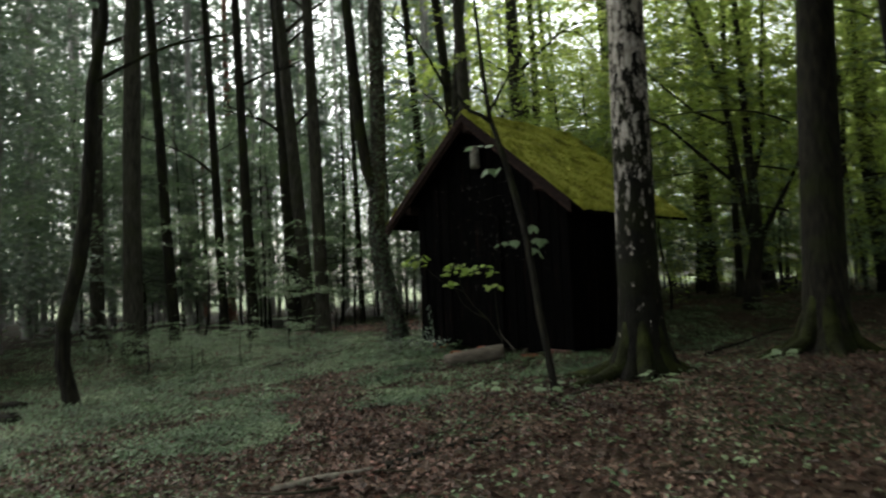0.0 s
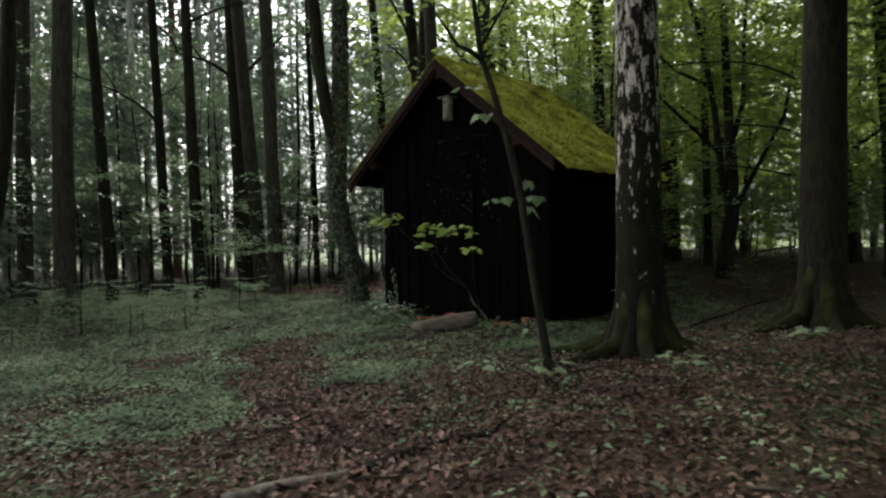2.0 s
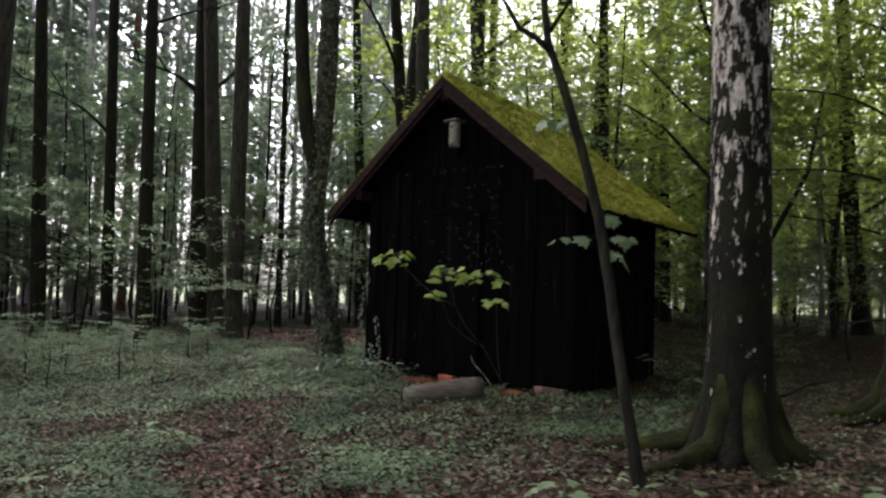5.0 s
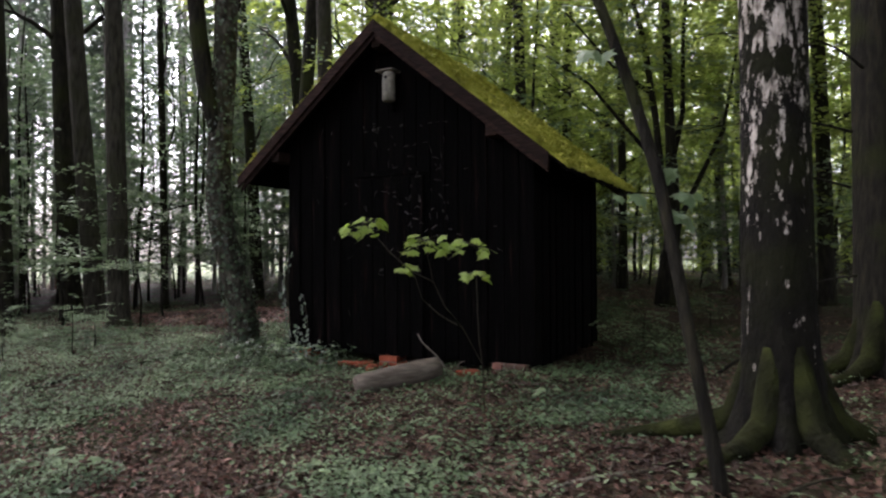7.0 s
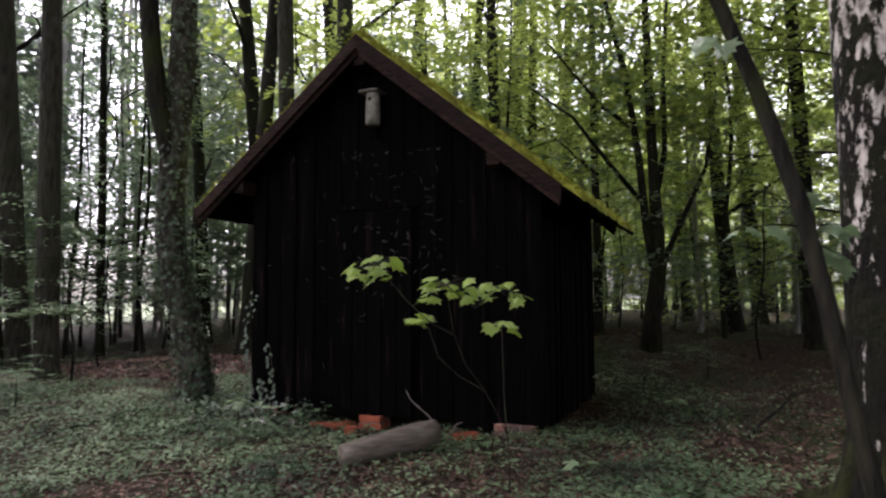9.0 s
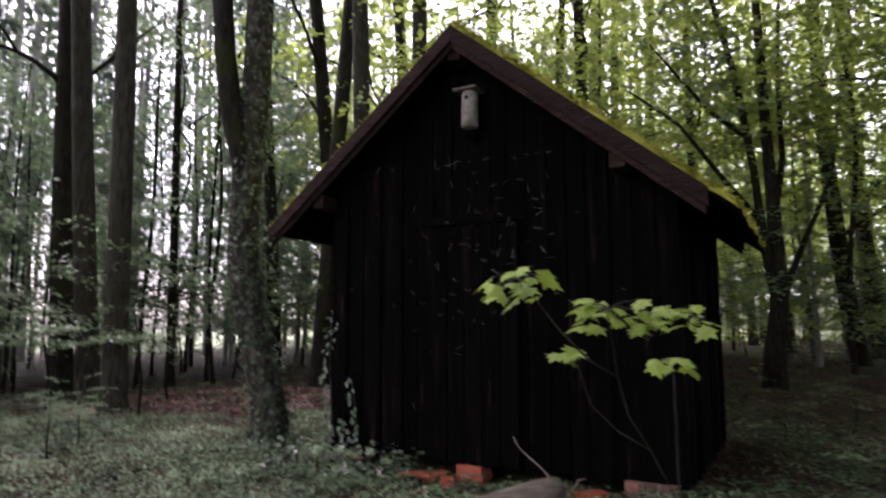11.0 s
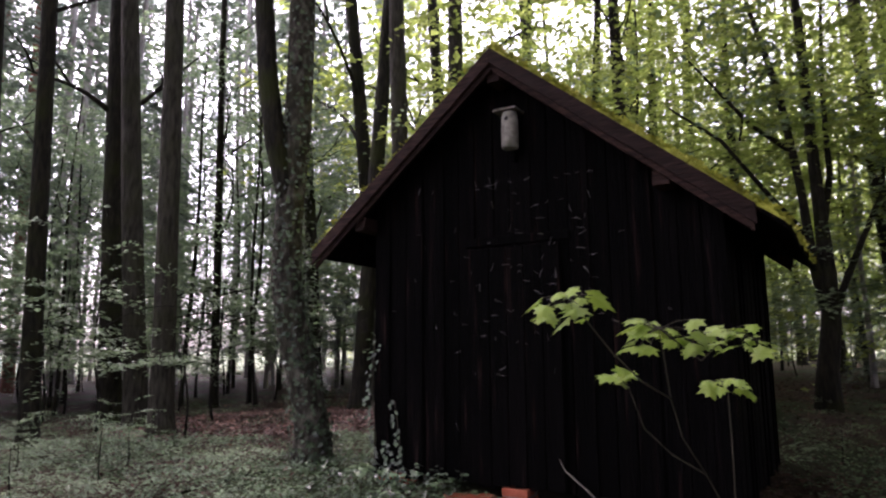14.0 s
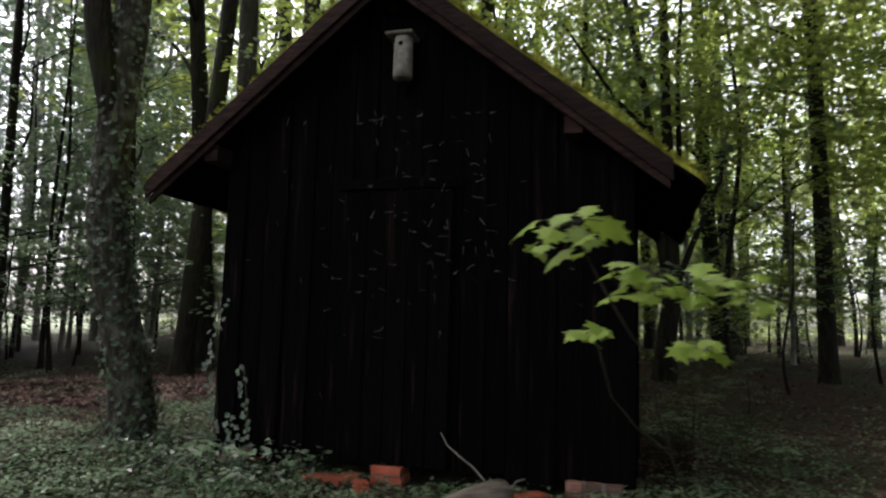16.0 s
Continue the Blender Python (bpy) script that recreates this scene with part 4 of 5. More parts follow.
def far_woods(name, seed, count, box, heights, per, size, reach, mat, label, bias=1.0):
    """The far edge of the wood: leaf sprays too many and too far off to count."""
    g = np.random.default_rng(seed)
    x, y = g.uniform(box[0], box[1], count), g.uniform(box[2], box[3], count)
    z = heights[0] + (heights[1] - heights[0]) * g.uniform(0, 1, count) ** bias
    open_air = np.array([noise.noise((a * 0.16, c * 0.12, seed)) for a, c in zip(x, z)])
    keep = open_air > -0.16
    c = np.stack([x, y, z], 1)[keep]
    c[:, 2] += np.array([ground_z(a, b) for a, b in c[:, :2]])
    v, f = sprays(g, c, g.uniform(0, 6.28, len(c)), reach * g.uniform(0.6, 1.3, len(c)), per, size, 0.25, 0.5, 0.2)
    tagged(new(name, mesh_np(name, v, f, mat)), label, "woods", kind="stuff")


# the two grey-green layers carry painted haze in their colour
far_woods("far_undergrowth", 201, 800, (-46, 8, 42, 58), (0.2, 4.0), 26, 0.24, 1.8, LEAF_FAR_HAZE, "far-edge undergrowth with haze painted into its grey-green leaves", 1.3)
far_woods("far_foliage", 202, 3100, (-46, 10, 42, 60), (6, 30), 26, 0.3, 2.4, LEAF_FAR_HAZE, "far spruce foliage between trunks, haze painted into its grey-green")
far_woods("far_undergrowth", 203, 3600, (2, 62, 34, 56), (0.2, 6), 26, 0.24, 1.8, LEAF_BRIGHT, "green undergrowth far among the leafy trees", 1.2)
far_woods("far_foliage", 204, 2400, (-1, 62, 46, 60), (7, 24), 26, 0.3, 2.4, LEAF_BRIGHT, "yellow-green foliage far among the leafy trees")
# unseen leafy beeches, added beside the walker to shade the ground
p = tree("beech_sapling", 6.4, 4.3, 0.06, 8, "unseen leafy beech with low branches, added for path-side shade", BARK_DARK, 735, (0.2, 0), 0.2, UNDER[2], crown_scale=1.35, limbs=3, limb_low=2, roots=0.2, segs=8, group="shading beeches", category="sapling")
grove("beech_sapling", p, [(7.6, 2.2), (5.2, 1.2), (8.9, 5.6), (4.4, -1.2), (9.2, 1.0), (7.0, -1.0)], 36, 0.95, 1.15)
p = tree("spruce_bush", 9.6, 15.6, 0.06, 5.0, "low dark spruce bush reaching the ground", BARK_SPRUCE_HAZE, 736, (0, 0), 0.05, SPRUCE_LOW[1], crown_scale=0.23, limbs=0, roots=0.2, segs=8, group="spruce bushes", category="bush")
grove("spruce_bush", p, [(10.8, 14.2), (8.2, 17.8), (11.9, 16.6), (-9.2, 12.4), (12.6, 13.2), (6.4, 19.5)], 37, 0.6, 0.95)
# unseen beeches behind and beside the walker, closing the wood, added for shade
p = tree("beech_tree", -3.5, -6, 0.25, 22, OLD, BARK_BEECH, 740, (0.3, 0), 0.2, HIGH[0], limbs=3, roots=0.4, segs=12, group="trees behind the walker")
grove("beech_tree", p, scatter(60, 26, (-26, 26, -30, -4), 4.0) + [(-18, 2), (8.5, 1.5), (11.5, 5), (-7.5, -1.5), (6, -2), (-12, -1), (9.5, 3.5), (7.4, 0.2), (10.8, 7.2), (6.6, -3.2), (12.2, 3.0), (9.4, 9.4), (5.8, 2.6), (6.6, 5.4), (4.9, -0.4), (8.2, 7.4), (3.4, -2.6), (-5.2, 1.6), (-3.2, -2.4), (-7.2, 4.0), (3.6, 0.8), (5.4, 3.6), (0.8, -3.2)], 61, 0.9, 1.2)
p = tree("beech_sapling", -9.0, 20.8, 0.05, 7.5, "slender beech sapling with layered green leaf sprays", BARK_DARK, 750, (0.1, 0), 0.15, UNDER[1], limbs=3, limb_low=1.5, roots=0.2, segs=8, group="beech saplings", category="sapling")
grove("beech_sapling", p, [(-6.0, 23.0), (-3.0, 21.5), (-8.2, 16.4), (-5.4, 25.0), (-0.4, 22.0), (-10.5, 20), (-12, 22), (-7.8, 22.0), (1.6, 24), (3.2, 16.4), (-2.2, 25.0), (4.6, 20.4), (-9.6, 13.2), (-11.2, 10.5)] + scatter(72, 18, (-17, 3, 20, 32), 2.4, lambda x, y: x < 0.15 * y - 2.5), 71, 0.75, 1.2)
p = tree("maple_sapling", 4.2, 18.2, 0.05, 7.0, "slender maple sapling with yellow-green leaves", BARK_DARK, 752, (0.1, 0), 0.15, UNDERB[1], limbs=3, limb_low=1.5, roots=0.2, segs=8, group="maple saplings", category="sapling")
grove("maple_sapling", p, scatter(73, 30, (3.2, 18, 12.5, 34), 2.0, lambda x, y: x > 0.16 * y + 0.6 and not (5.0 < x < 7.6 and y < 14.6)), 74, 0.7, 1.2)
p = tree("beech_sapling", -2.0, 17.0, 0.02, 2.2, "low beech sapling with flat tiers of leaves", BARK_DARK, 760, (0.1, 0), 0.08, SMALL[0], limbs=3, limb_low=0.8, roots=0.2, segs=7, group="low saplings", category="sapling", rise=0.2)
grove("beech_sapling", p, [(-3.6, 16.6), (-5.6, 16.4), (-5.0, 19), (-2.9, 20.2), (-0.2, 20.0), (1.9, 17.4), (8.8, 14.2), (7.4, 12.1), (9.6, 16.4), (-1.0, 21.8), (-4.2, 22), (7.0, 18.5), (10.5, 12.5), (4.9, 13.9)] + scatter(82, 18, (-18, 4, 20, 30), 1.8) + scatter(83, 58, (5, 26, 15, 36), 1.5), 81, 0.7, 1.6)


p = tree("beech_seedling", -4.9, 11.6, 0.012, 0.8, "knee-high beech seedling spreading flat leafy twigs", BARK_DARK, 765, (0.05, 0), 0.03, SMALL[1], crown_scale=0.42, limbs=0, roots=0.2, segs=7, group="beech seedlings", category="seedling")
grove("beech_seedling", p, [(-5.7, 11.2), (-4.1, 12.1), (-6.6, 11.9), (-3.4, 12.6), (-5.4, 12.5), (-2.6, 13.4), (-7.4, 10.8), (3.4, 12.2), (4.4, 11.2), (-4.6, 13.1), (5.8, 11.6), (3.9, 14.2), (-4.5, 11.9), (-3.3, 11.6), (-4.0, 11.3), (-4.3, 13.5), (-2.7, 12.8), (-3.7, 13.6), (-5.0, 12.9), (-6.1, 12.7), (-6.9, 13.4), (-5.9, 13.9), (-7.6, 12.2)], 91, 0.5, 0.85)


def tiered_beech():
    x, y = -2.2, 15.0
    ob = thing("beech_sapling", pose(x, y, ground_z(x, y)), "young beech with one flat tier of blue-green leaves", "sapling")
    rng = random.Random(31)
    part("trunk", tube_mesh("trunk", [tube([(0, 0, -0.1), (0.02, 0, 0.5), (-0.05, 0.02, 1.0), (-0.1, 0, 1.35)], [0.018, 0.015, 0.011, 0.005], 8)], BARK_DARK), ob)
    for head, ln, z in ((3.1, 1.5, 0.95), (2.9, 1.1, 1.1), (3.6, 1.2, 1.0), (0.2, 0.8, 1.0)):
        part("limb", tube_mesh("limb", [limb(rng, (-0.04, 0, z), head, ln, 0.04, 0.008)[1]], BARK_DARK), ob)
    g = np.random.default_rng(33)
    c = np.stack([g.uniform(-1.5, 0.4, 26), g.uniform(-0.5, 0.5, 26), 1.05 + g.normal(0, 0.07, 26)], 1)
    v, f = sprays(g, c, g.choice([3.1, 2.6, 3.6, 0.2], 26), 0.55, 34, 0.075, 0.06, 0.5, 0.06)
    part("foliage", mesh_np("foliage", v, f, LEAF_BEECH), ob)


tiered_beech()


# ---- the leaning sapling and the maple seedling near the path ----
def lobed_leaf(size):
    """A five-lobed maple leaf, slightly cupped, stalk at the origin, pointing along +y."""
    out = [(0, 0), (0.16, 0.02), (0.42, -0.06), (0.34, 0.14), (0.62, 0.34), (0.36, 0.4), (0.3, 0.52), (0.34, 0.68), (0.16, 0.66), (0, 1.0)]
    ring = out + [(-a, b) for a, b in reversed(out[1:-1])]
    bm = bmesh.new()
    mid = bm.verts.new((0, 0.36 * size, 0))
    vs = [bm.verts.new((a * size, b * size, (-0.28 * abs(a) ** 1.5 - 0.12 * (b - 0.36) ** 2) * size)) for a, b in ring]
    for k in range(len(vs)):
        bm.faces.new((mid, vs[k], vs[(k + 1) % len(vs)]))
    me = bpy.data.meshes.new("maple_leaf")
    bm.to_mesh(me)
    bm.free()
    me.materials.append(LEAF_MAPLE)
    return me


MAPLE_LEAF = lobed_leaf(0.15)
GREEN_LEAF = MAPLE_LEAF.copy()
GREEN_LEAF.materials[0] = LEAF_BEECH


def leaf_on(parent, p, heading, pitch, roll, s, me=MAPLE_LEAF):
    part("leaf", me, parent, m=pose(p[0], p[1], p[2], pitch, roll, heading) @ Matrix.Diagonal((s, s, s, 1)))


def leaning_sapling():
    x, y = 1.15, 6.0
    z = ground_z(x, y)
    ob = thing("leaning_sapling", pose(x, y, z), "slim bent sapling with a forked top and few leaves", "sapling")
    p = np.array([(0.02, -0.01, -0.08), (0.0, 0, 0.05), (-0.04, 0.05, 0.38), (-0.09, 0.1, 0.75), (-0.125, 0.15, 1.1), (-0.17, 0.21, 1.48), (-0.25, 0.3, 1.9), (-0.34, 0.4, 2.3), (-0.42, 0.5, 2.62), (-0.47, 0.52, 3.1), (-0.52, 0.52, 3.8), (-0.52, 0.54, 4.8)])
    part("trunk", tube_mesh("trunk", [tube(p, [0.043, 0.038, 0.033, 0.032, 0.031, 0.031, 0.03, 0.028, 0.024, 0.02, 0.014, 0.006], 10, 0.04, np.random.default_rng(5))], BARK_DARK), ob)
    rng = random.Random(3)
    for q, r in (([(-0.41, 0.48, 2.56), (-0.5, 0.47, 2.63), (-0.62, 0.45, 2.68), (-0.72, 0.42, 2.82), (-0.8, 0.42, 2.94)], [0.022, 0.02, 0.016, 0.012, 0.005]), ([(-0.42, 0.5, 2.68), (-0.24, 0.52, 2.98), (-0.04, 0.54, 3.4)], [0.014, 0.01, 0.004])):
        part("branch", tube_mesh("branch", [tube(q, r, 7)], BARK_DARK), ob)
    for z, side, ln, rise in ((1.38, 1, 0.16, 0.1), (1.38, -1, 0.26, 0.0), (1.5, 1, 0.1, 0.3), (2.3, -1, 0.26, 0.1), (2.07, -1, 0.2, 0.0), (1.33, 1, 0.1, -0.5)):
        a = math.pi * (0.5 - 0.5 * side) + rng.uniform(-0.5, 0.5)
        at = [float(np.interp(z, p[:, 2], p[:, k])) for k in range(3)]
        q, t1 = limb(rng, at, a, ln, rise, 0.005, 5)
        part("twig", tube_mesh("twig", [t1], BARK_DARK), ob)
        for j in range(3):
            leaf_on(ob, q[-1 - j], (150 if j else math.degrees(a) - 90) + rng.uniform(-50, 50), rng.uniform(-75, -25), rng.uniform(-20, 20), rng.uniform(0.45, 0.75), GREEN_LEAF)


leaning_sapling()


def maple_seedling():
    x, y = 0.95, 8.35
    gz = ground_z(x, y)
    ob = thing("maple_seedling", pose(x, y, gz), "young maple shoot with lime-green lobed leaves before the hut", "seedling")
    rng = random.Random(9)
    L, M, R_, LR, LM = (-1.04, -0.45, 1.42 - gz), (-0.59, -0.35, 1.31 - gz), (-0.29, -0.4, 1.29 - gz), (-0.12, -0.14, 1.07 - gz), (-0.61, -0.08, 1.12 - gz)
    stems = [[(0, 0, -0.05), (-0.02, -0.03, 0.3), (-0.08, -0.09, 0.6), (-0.1, -0.12, 0.8), LR],
             [(-0.04, -0.05, 0.4), (-0.2, -0.06, 0.68), (-0.38, -0.07, 0.78), (-0.52, -0.08, 0.9), LM],
             [(-0.2, -0.06, 0.68), (-0.38, -0.16, 0.86), (-0.5, -0.27, 1.04), M],
             [(-0.5, -0.27, 1.04), (-0.68, -0.34, 1.12), (-0.84, -0.4, 1.24), L],
             [M, (-0.42, -0.38, 1.2), R_]]
    for s in stems:
        part("stem", tube_mesh("stem", [tube(s, np.linspace(0.0042, 0.0022, len(s)), 6)], STEM), ob)
    clusters = [(L, 20, 0.17, 0.08), (M, 26, 0.2, 0.08), (R_, 20, 0.19, 0.06), (LM, 9, 0.09, 0.04), (LR, 9, 0.1, 0.04)]
    for c, n, spread, hgt in clusters:
        for k in range(n):
            a = rng.uniform(0, 6.28)
            r = spread * math.sqrt(rng.uniform(0.05, 1))
            p = (c[0] + r * math.cos(a), c[1] + 0.8 * r * math.sin(a), c[2] + rng.uniform(-hgt, hgt * 0.6))
            part("stalk", tube_mesh("stalk", [tube([c, ((c[0] + p[0]) / 2, (c[1] + p[1]) / 2, (c[2] + p[2]) / 2 + 0.01), p], 0.0018, 5, cap=False)], STEM), ob)
            head = math.degrees(a) - 90 if rng.random() < 0.5 else 140
            leaf_on(ob, p, head + rng.uniform(-60, 60), rng.uniform(-48, -8), rng.uniform(-22, 22), rng.uniform(0.36, 0.72))


maple_seedling()


def small_seedling(x, y, height, n, seed, label):
    rng = random.Random(seed)
    ob = thing("maple_seedling", pose(x, y, ground_z(x, y)), label, "seedling", "small seedlings")
    top = (rng.uniform(-0.03, 0.03), rng.uniform(-0.03, 0.03), height)
    part("stem", tube_mesh("stem", [tube([(0, 0, -0.03), (0.01, 0, height * 0.5), top], [0.004, 0.003, 0.002], 6)], STEM), ob)
    for k in range(n):
        a = k * 6.28 / n + rng.uniform(-0.4, 0.4)
        r = rng.uniform(0.04, 0.12)
        p = (top[0] + r * math.cos(a), top[1] + r * math.sin(a), height + rng.uniform(-0.03, 0.03))
        part("stalk", tube_mesh("stalk", [tube([top, p], 0.0015, 5, cap=False)], STEM), ob)
        leaf_on(ob, p, math.degrees(a) - 90, rng.uniform(-35, 0), rng.uniform(-15, 15), rng.uniform(0.45, 0.75), GREEN_LEAF)


FOOT = "small maple seedling with green leaves at the hut foot"
for k, (u, w, hgt, n) in enumerate(((-0.95, -0.1, 0.24, 6), (-0.55, 0.02, 0.2, 5), (-1.15, -0.35, 0.3, 6), (-0.75, -0.5, 0.16, 5), (-1.4, -0.1, 0.2, 5))):
    q = HUT @ Vector((u, w, 0))
    small_seedling(q.x, q.y, hgt, n, 20 + k, FOOT)
for k, (x, y, hgt, n) in enumerate(((3.3, 10.45, 0.42, 9), (0.95, 5.3, 0.22, 6), (0.5, 5.5, 0.22, 6), (1.75, 4.9, 0.25, 6), (-2.2, 6.9, 0.2, 6), (2.9, 5.4, 0.26, 7), (-1.9, 8.2, 0.2, 6), (3.4, 9.6, 0.25, 6), (1.5, 8.4, 0.16, 5), (0.3, 7.4, 0.15, 5))):
    small_seedling(x, y, hgt, n, 40 + k, "small maple seedling standing in leaf litter")


# ---- fallen wood ----
def fallen(name, a, b, r, mat, label, bend=0.08, seed=1, twigs=2, category="branch", group="fallen branches", lift=0.0):
    rng = random.Random(seed)
    n = 12
    t = np.linspace(0, 1, n)
    ph = rng.uniform(0, 6)
    pts = []
    dx, dy = b[0] - a[0], b[1] - a[1]
    ln = math.hypot(dx, dy)
    for q in t:
        off = bend * math.sin(q * 5 + ph)
        x, y = a[0] + dx * q - dy / ln * off, a[1] + dy * q + dx / ln * off
        pts.append((x, y, ground_z(x, y) + r * 0.6 + lift * q))
    x0, y0, z0 = pts[0]
    loc = np.array(pts) - np.array(pts[0])
    ob = thing(name, pose(x0, y0, z0), label, category, group)
    part("stem", tube_mesh("stem", [tube(loc, r * (1 - 0.55 * t), 9, 0.07, np.random.default_rng(seed))], mat), ob)
    for k in range(twigs):
        i = rng.randrange(4, n - 2)
        part("twig", tube_mesh("twig", [limb(rng, loc[i], math.atan2(dy, dx) + rng.choice([-1, 1]) * rng.uniform(0.4, 0.9), ln * 0.25, 0.12, r * 0.4, 6)[1]], mat), ob)


fallen("fallen_branch", (-0.86, 4.1), (-0.16, 4.25), 0.032, TWIG, "pale broken branch lying across the litter", 0.03, 1, 1)
fallen("fallen_branch", (-0.2, 4.24), (0.6, 4.52), 0.026, BARK_DARK, "dark thin branch lying on the litter", 0.05, 2, 2)
fallen("fallen_branch", (-0.72, 9.7), (0.2, 10.55), 0.022, TWIG, "grey bare branch lying before the hut", 0.04, 3, 3)
fallen("fallen_branch", (0.55, 6.42), (1.36, 6.56), 0.018, TWIG, "grey stick lying on the litter", 0.03, 4, 2)
fallen("fallen_branch", (-1.1, 7.34), (-0.45, 7.46), 0.016, TWIG, "grey stick lying on the path", 0.02, 5, 1)
fallen("fallen_branch", (-2.9, 11.5), (-1.0, 12.9), 0.02, BARK_DARK, "dark thin branch on the moss", 0.08, 6, 3)
fallen("fallen_branch", (2.02, 8.65), (2.6, 9.15), 0.022, BARK_PINE, "reddish broken stick on the litter", 0.02, 7, 0)
fallen("fallen_branch", (1.2, 6.68), (1.6, 7.13), 0.014, TWIG, "pale forked stick lying on the litter", 0.03, 12, 2)
fallen("fallen_branch", (3.6, 8.8), (5.0, 9.6), 0.02, BARK_DARK, "dark thin branch on the litter", 0.06, 8, 3, lift=0.25)
fallen("fallen_branch", (1.55, 9.5), (1.95, 9.2), 0.012, TWIG, "pale stick before the brick pier", 0.02, 9, 1)
fallen("fallen_branch", (-6.1, 8.4), (-4.8, 7.9), 0.11, BARK_DARK, "dark rotting trunk piece on the ground", 0.05, 10, 1, "log")
fallen("fallen_branch", (-7.0, 9.8), (-5.6, 9.3), 0.1, BARK_DARK, "dark rotting trunk piece on the ground", 0.05, 11, 1, "log")


def cut_log():
    a, b = np.array((0.2, 9.66)), np.array((1.05, 9.82))
    z0 = ground_z(*a) + 0.085
    t = np.linspace(0, 1, 9)
    pts = np.stack([t * (b - a)[0], t * (b - a)[1], 0.1 * t], 1)
    r = np.array([0.085, 0.094, 0.098, 0.1, 0.103, 0.105, 0.106, 0.104, 0.095])
    ob = new("cut_log", tube_mesh("cut_log", [tube(pts, r, 20, 0.02, np.random.default_rng(2))], CUTLOG))
    ob.matrix_basis = pose(a[0], a[1], z0)
    tagged(ob, "short thick barkless log lying before the hut door", "log")


cut_log()


def crooked_stick():
    ob = thing("crooked_stick", hut_at(0.5, 0.1, 0.26), "pale crooked root leaning against the hut wall", "stick")
    p = [(0, 0, 0.1), (0.05, -0.01, 0.02), (0.14, -0.03, -0.04), (0.24, -0.05, -0.1), (0.33, -0.06, -0.18), (0.4, -0.07, -0.27), (0.46, -0.08, -0.28), (0.52, -0.08, -0.24), (0.55, -0.07, -0.17), (0.61, -0.06, -0.15)]
    part("stem", tube_mesh("stem", [tube(p, [0.005, 0.006, 0.007, 0.008, 0.009, 0.011, 0.011, 0.01, 0.008, 0.005], 8, 0.08, np.random.default_rng(1))], TWIG), ob)


crooked_stick()


def fallen_twigs():
    rng = random.Random(17)
    shapes = []
    for k in range(5):
        n = np.linspace(0, 1, 5)
        p = np.stack([n * 0.3, 0.03 * np.sin(n * (2 + k)), 0.012 * np.sin(n * 3.1 + k)], 1)
        shapes.append(tube_mesh("fallen_twig", [tube(p, np.linspace(0.007, 0.003, 5), 6, 0.08, np.random.default_rng(k))], TWIG if k % 2 else STEM))
    for k in range(70):
        x, y = rng.gauss(-0.2, 1.9), rng.uniform(3.2, 11)
        ob = new("fallen_twig", shapes[k % 5])
        s = rng.uniform(0.5, 1.7)
        ob.matrix_basis = pose(x, y, ground_z(x, y) + 0.025, rng.uniform(-8, 8), rng.uniform(-10, 10), rng.uniform(0, 360)) @ Matrix.Diagonal((s, s, s, 1))
        tagged(ob, "short pale grey twig lying on leaf litter" if k % 5 % 2 else "short dark brown twig lying on leaf litter", "twig", "fallen twigs")


fallen_twigs()


# ---- ground cover ----
def path_gap(x, y):
    """Distance from the trodden line, which fades out beside the hut."""
    cx = -0.2 - 1.35 * smooth(3.5, 9.5, y) - 0.5 * smooth(9, 14, y)
    return abs(x - cx) + 1.2 * smooth(9.8, 11.2, y)


def in_hut(x, y, grow=0.0):
    q = HUT.inverted() @ Vector((x, y, 0))
    return WL - grow < q.x < WR + grow and W0 - grow < q.y < W1 + grow


def red_zone(x, y):
    return ((x + 0.8) / 2.8) ** 2 + ((y - 16.7) / 1.9) ** 2 < 1


def green(x, y):
    v = noise.noise((x * 0.55, y * 0.55, 2.0)) + 0.35 * noise.noise((x * 1.6, y * 1.6, 7.0))
    v += 0.3 * (x < -1.2) - 0.3 * smooth(0.2, 2.2, x) * (1 - smooth(6, 8.5, y)) + 0.1 + 0.2 * (x < 0 and y > 9.5)
    v -= 0.6 * (1 - smooth(0.3, 0.8, path_gap(x, y))) + 0.5 * (1 - smooth(5.4, 7.0, y - 0.2 * x))
    v -= 0.25 * smooth(1.8, 3.2, x)
    if red_zone(x, y):
        v -= 1.0
    return v


def build_litter():
    g = np.random.default_rng(11)
    pos, size = [], []
    for cx, cy, sx, sy, count, s in ((0.2, 6.2, 2.6, 3.0, 56000, 0.043), (-0.5, 12, 6, 6, 32000, 0.062), (0, 0, 5, 5, 9000, 0.05)):
        for x, y in zip(g.normal(cx, sx, count), g.normal(cy, sy, count)):
            if in_hut(x, y) or (green(x, y) > 0.25 and g.random() < 0.75):
                continue
            pos.append((x, y, ground_z(x, y) + g.uniform(0.004, 0.03)))
            size.append(s * g.uniform(0.6, 1.4))
    n = len(pos)
    a = g.uniform(0, 6.28, n)
    al = np.stack([np.cos(a), np.sin(a), g.normal(0, 0.3, n)], 1)
    nm = np.stack([g.normal(0, 0.4, n), g.normal(0, 0.4, n), np.ones(n)], 1)
    size = np.array(size)
    v, f = leaves(pos, al, nm, size, size * 0.62, 0.25)
    tagged(new("leaf_litter", mesh_np("leaf_litter", v, f, LITTER)), "brown and reddish fallen leaves covering the forest floor", "leaf litter", kind="stuff")


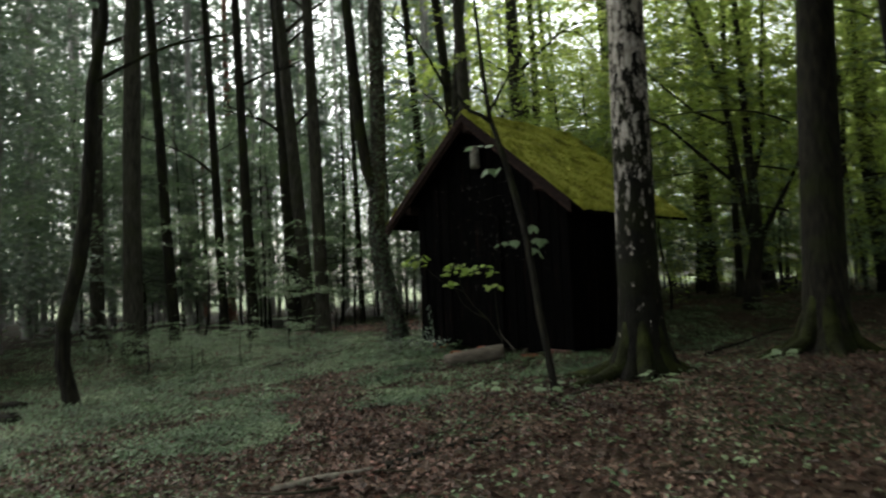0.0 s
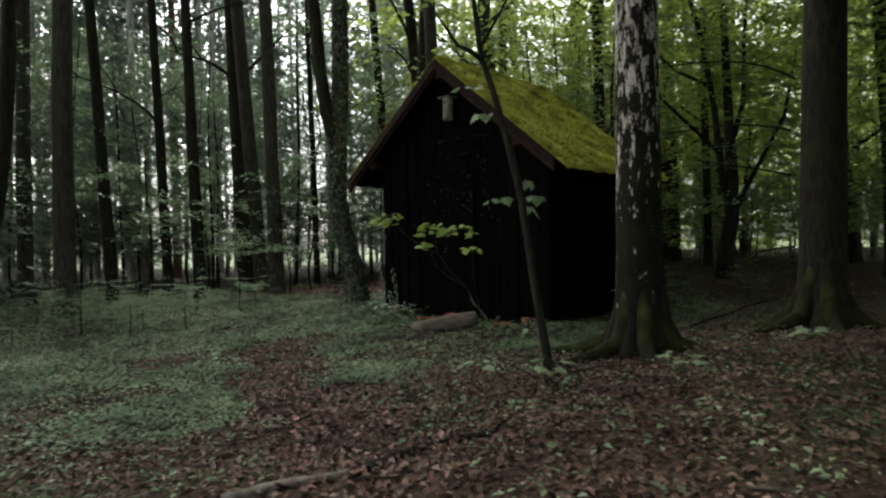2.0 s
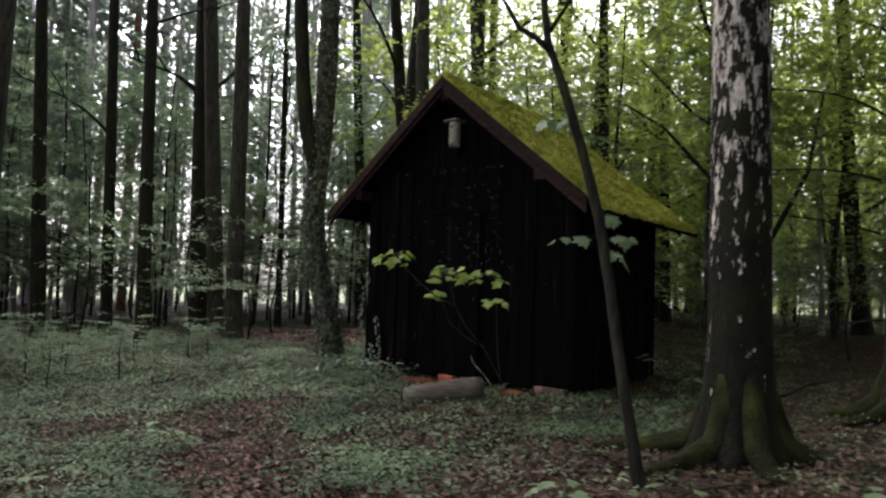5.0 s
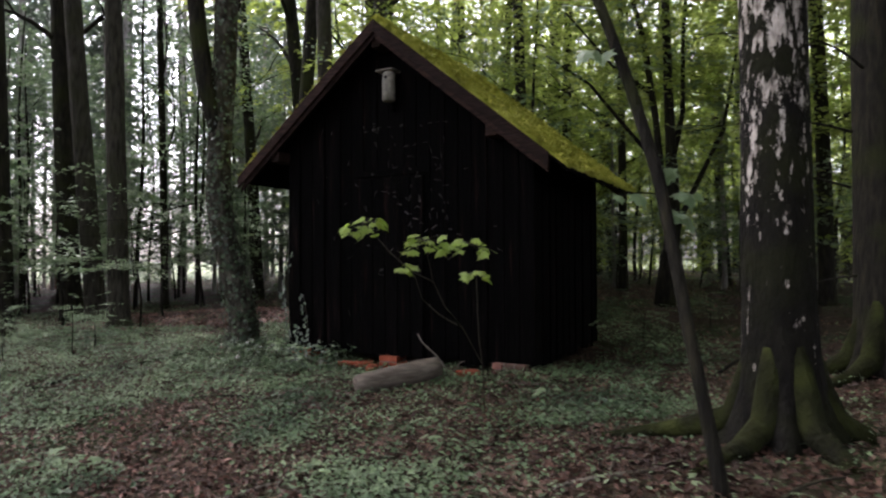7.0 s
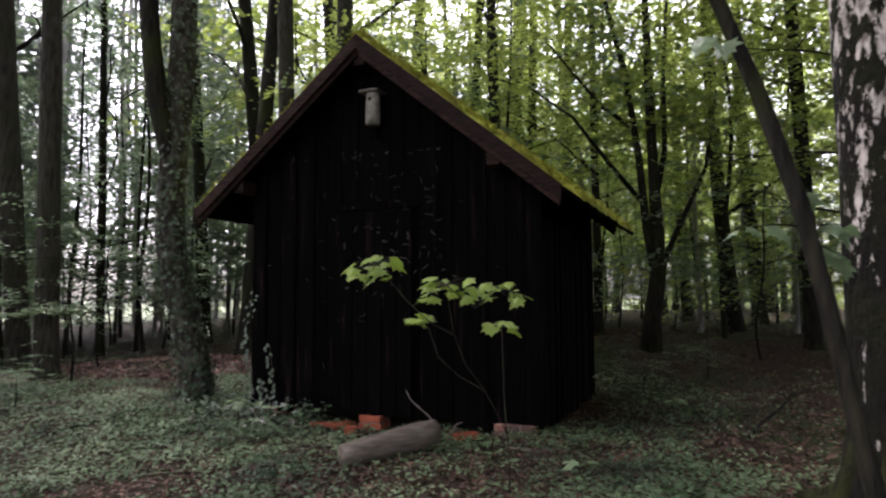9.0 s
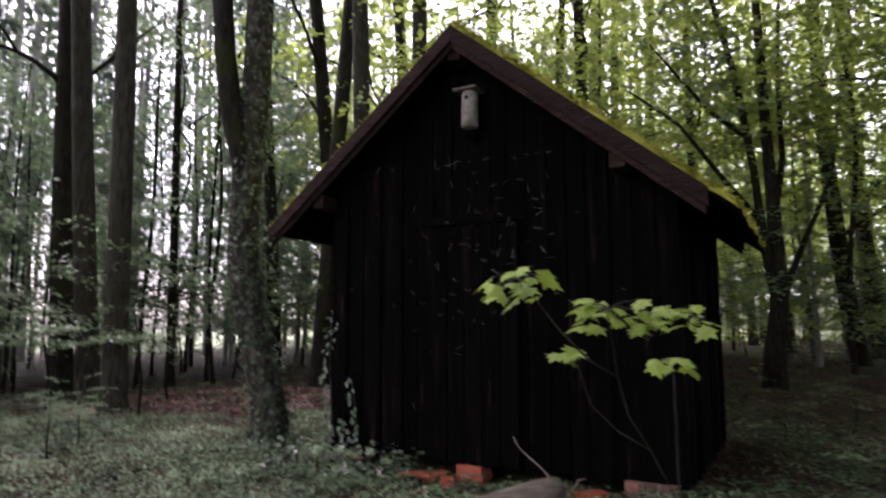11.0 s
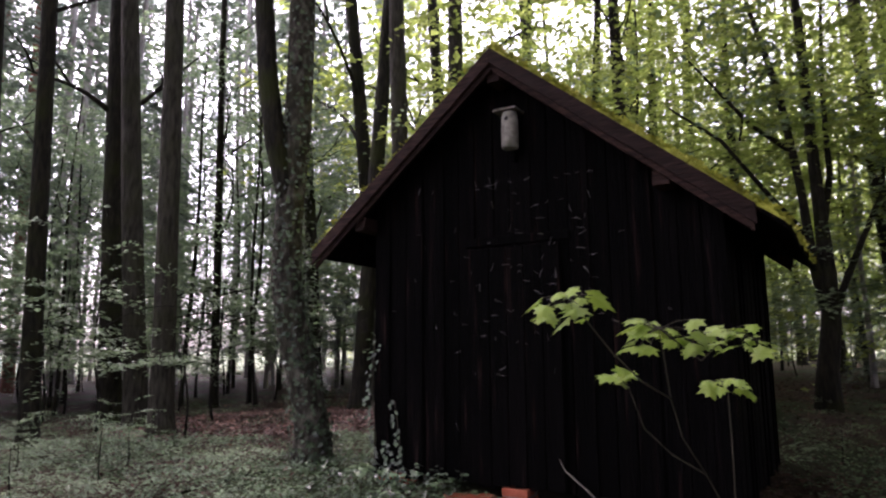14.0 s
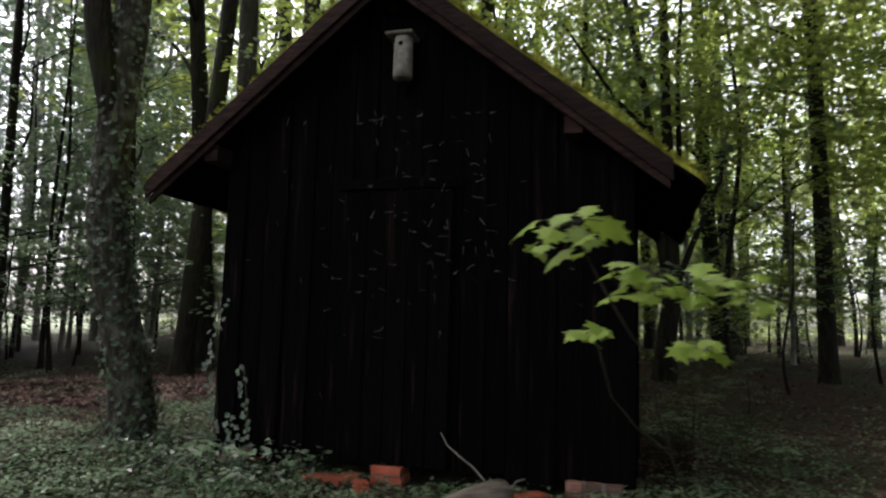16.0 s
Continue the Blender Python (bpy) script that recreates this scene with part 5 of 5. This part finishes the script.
def build_red_litter():
    g = np.random.default_rng(15)
    pos, size = [], []
    for x, y in zip(g.uniform(-3.8, 2.4, 13000), g.uniform(14.4, 19, 13000)):
        if red_zone(x, y):
            pos.append((x, y, ground_z(x, y) + g.uniform(0.01, 0.05)))
            size.append(0.065 * g.uniform(0.6, 1.4))
    for x, y in zip(g.uniform(-3, 2.5, 17000), g.uniform(2, 12.5, 17000)):
        if path_gap(x, y) < abs(g.normal(0, 0.42)) + 0.12 and g.random() < 0.85 and not in_hut(x, y):
            pos.append((x, y, ground_z(x, y) + g.uniform(0.01, 0.035)))
            size.append(0.05 * g.uniform(0.6, 1.4))
    n = len(pos)
    a = g.uniform(0, 6.28, n)
    size = np.array(size)
    v, f = leaves(pos, np.stack([np.cos(a), np.sin(a), g.normal(0, 0.3, n)], 1), np.stack([g.normal(0, 0.4, n), g.normal(0, 0.4, n), np.ones(n)], 1), size, size * 0.62, 0.25)
    tagged(new("red_leaf_litter", mesh_np("red_leaf_litter", v, f, RED_LITTER)), "copper-red fallen leaves on the trodden path and under beeches", "leaf litter", kind="stuff")


build_red_litter()


def build_herbs():
    g = np.random.default_rng(12)
    pos, al, nm, ln = [], [], [], []
    for cx, cy, sx, sy, count, s in ((-0.5, 6, 2.8, 2.8, 22000, 0.042), (-1.5, 11.5, 4.0, 3.6, 27000, 0.046), (0, 0, 5, 5, 3000, 0.05)):
        for x, y in zip(g.normal(cx, sx, count), g.normal(cy, sy, count)):
            gv = green(x, y)
            if gv < 0.12 and g.random() > 0.1 + max(0, gv + 0.35) * 0.55 or in_hut(x, y):
                continue
            if path_gap(x, y) < 0.34 + 0.3 * noise.noise((x * 2, y * 2, 5.0)) and g.random() < 0.93:
                continue
            h = g.uniform(0.02, 0.1) * (1.4 if gv > 0.5 else 0.9)
            z = ground_z(x, y)
            k = g.integers(3, 6)
            a0 = g.uniform(0, 6.28)
            for q in range(k):
                a = a0 + q * 2.4
                lean = g.uniform(0.01, 0.05)
                pos.append((x + lean * math.cos(a), y + lean * math.sin(a), z + h * g.uniform(0.5, 1)))
                al.append((math.cos(a), math.sin(a), g.uniform(-0.5, 0.4)))
                nm.append((g.normal(0, 0.3), g.normal(0, 0.3), 1))
                ln.append(s * g.choice([0.6, 0.7, 0.85, 1.0, 1.3]))
    ln = np.array(ln)
    v, f = leaves(pos, al, nm, ln, ln * 0.62)
    tagged(new("ground_herbs", mesh_np("ground_herbs", v, f, LEAF_HERB)), "low green herbs and seedlings carpeting the forest floor", "herbs", kind="stuff")


build_litter()
build_herbs()


def build_ivy_on_hut():
    g = np.random.default_rng(14)
    ob = thing("ivy", hut_at(-1.4, 0.2, 0.0), "ivy climbing the hut corner and creeping at its foot", "ivy")
    pos, nm, al = [], [], []
    for u0, top, n in ((-0.03, 1.35, 45), (0.25, 0.8, 28), (0.12, 0.4, 25)):
        for k in range(n):
            z = top * (k / n) ** 1.2
            pos.append((u0 + 0.05 * math.sin(z * 6) + g.normal(0, 0.03), -0.03 + g.uniform(-0.03, 0.0), z))
            nm.append((g.normal(0, 0.4), -1, 0.3))
            al.append((g.normal(0, 0.7), -0.3, -0.6))
    for k in range(420):
        pos.append((g.uniform(-0.5, 1.1), g.uniform(-0.7, 0.05), g.uniform(-0.12, 0.22)))
        nm.append((g.normal(0, 0.4), -0.4, 1))
        al.append((g.normal(0, 0.7), g.normal(0, 0.7), -0.2))
    v, f = leaves(pos, al, nm, g.uniform(0.035, 0.075, len(pos)), g.uniform(0.035, 0.06, len(pos)))
    part("leaves", mesh_np("leaves", v, f, LEAF_IVY), ob)
    for s in [tube([(-0.03, -0.012, -0.1), (-0.0, -0.012, 0.4), (-0.05, -0.012, 0.9), (-0.02, -0.012, 1.35)], 0.005, 6), tube([(0.25, -0.012, -0.1), (0.28, -0.012, 0.4), (0.22, -0.012, 0.75)], 0.005, 6)]:
        part("stem", tube_mesh("stem", [s], STEM), ob)


build_ivy_on_hut()
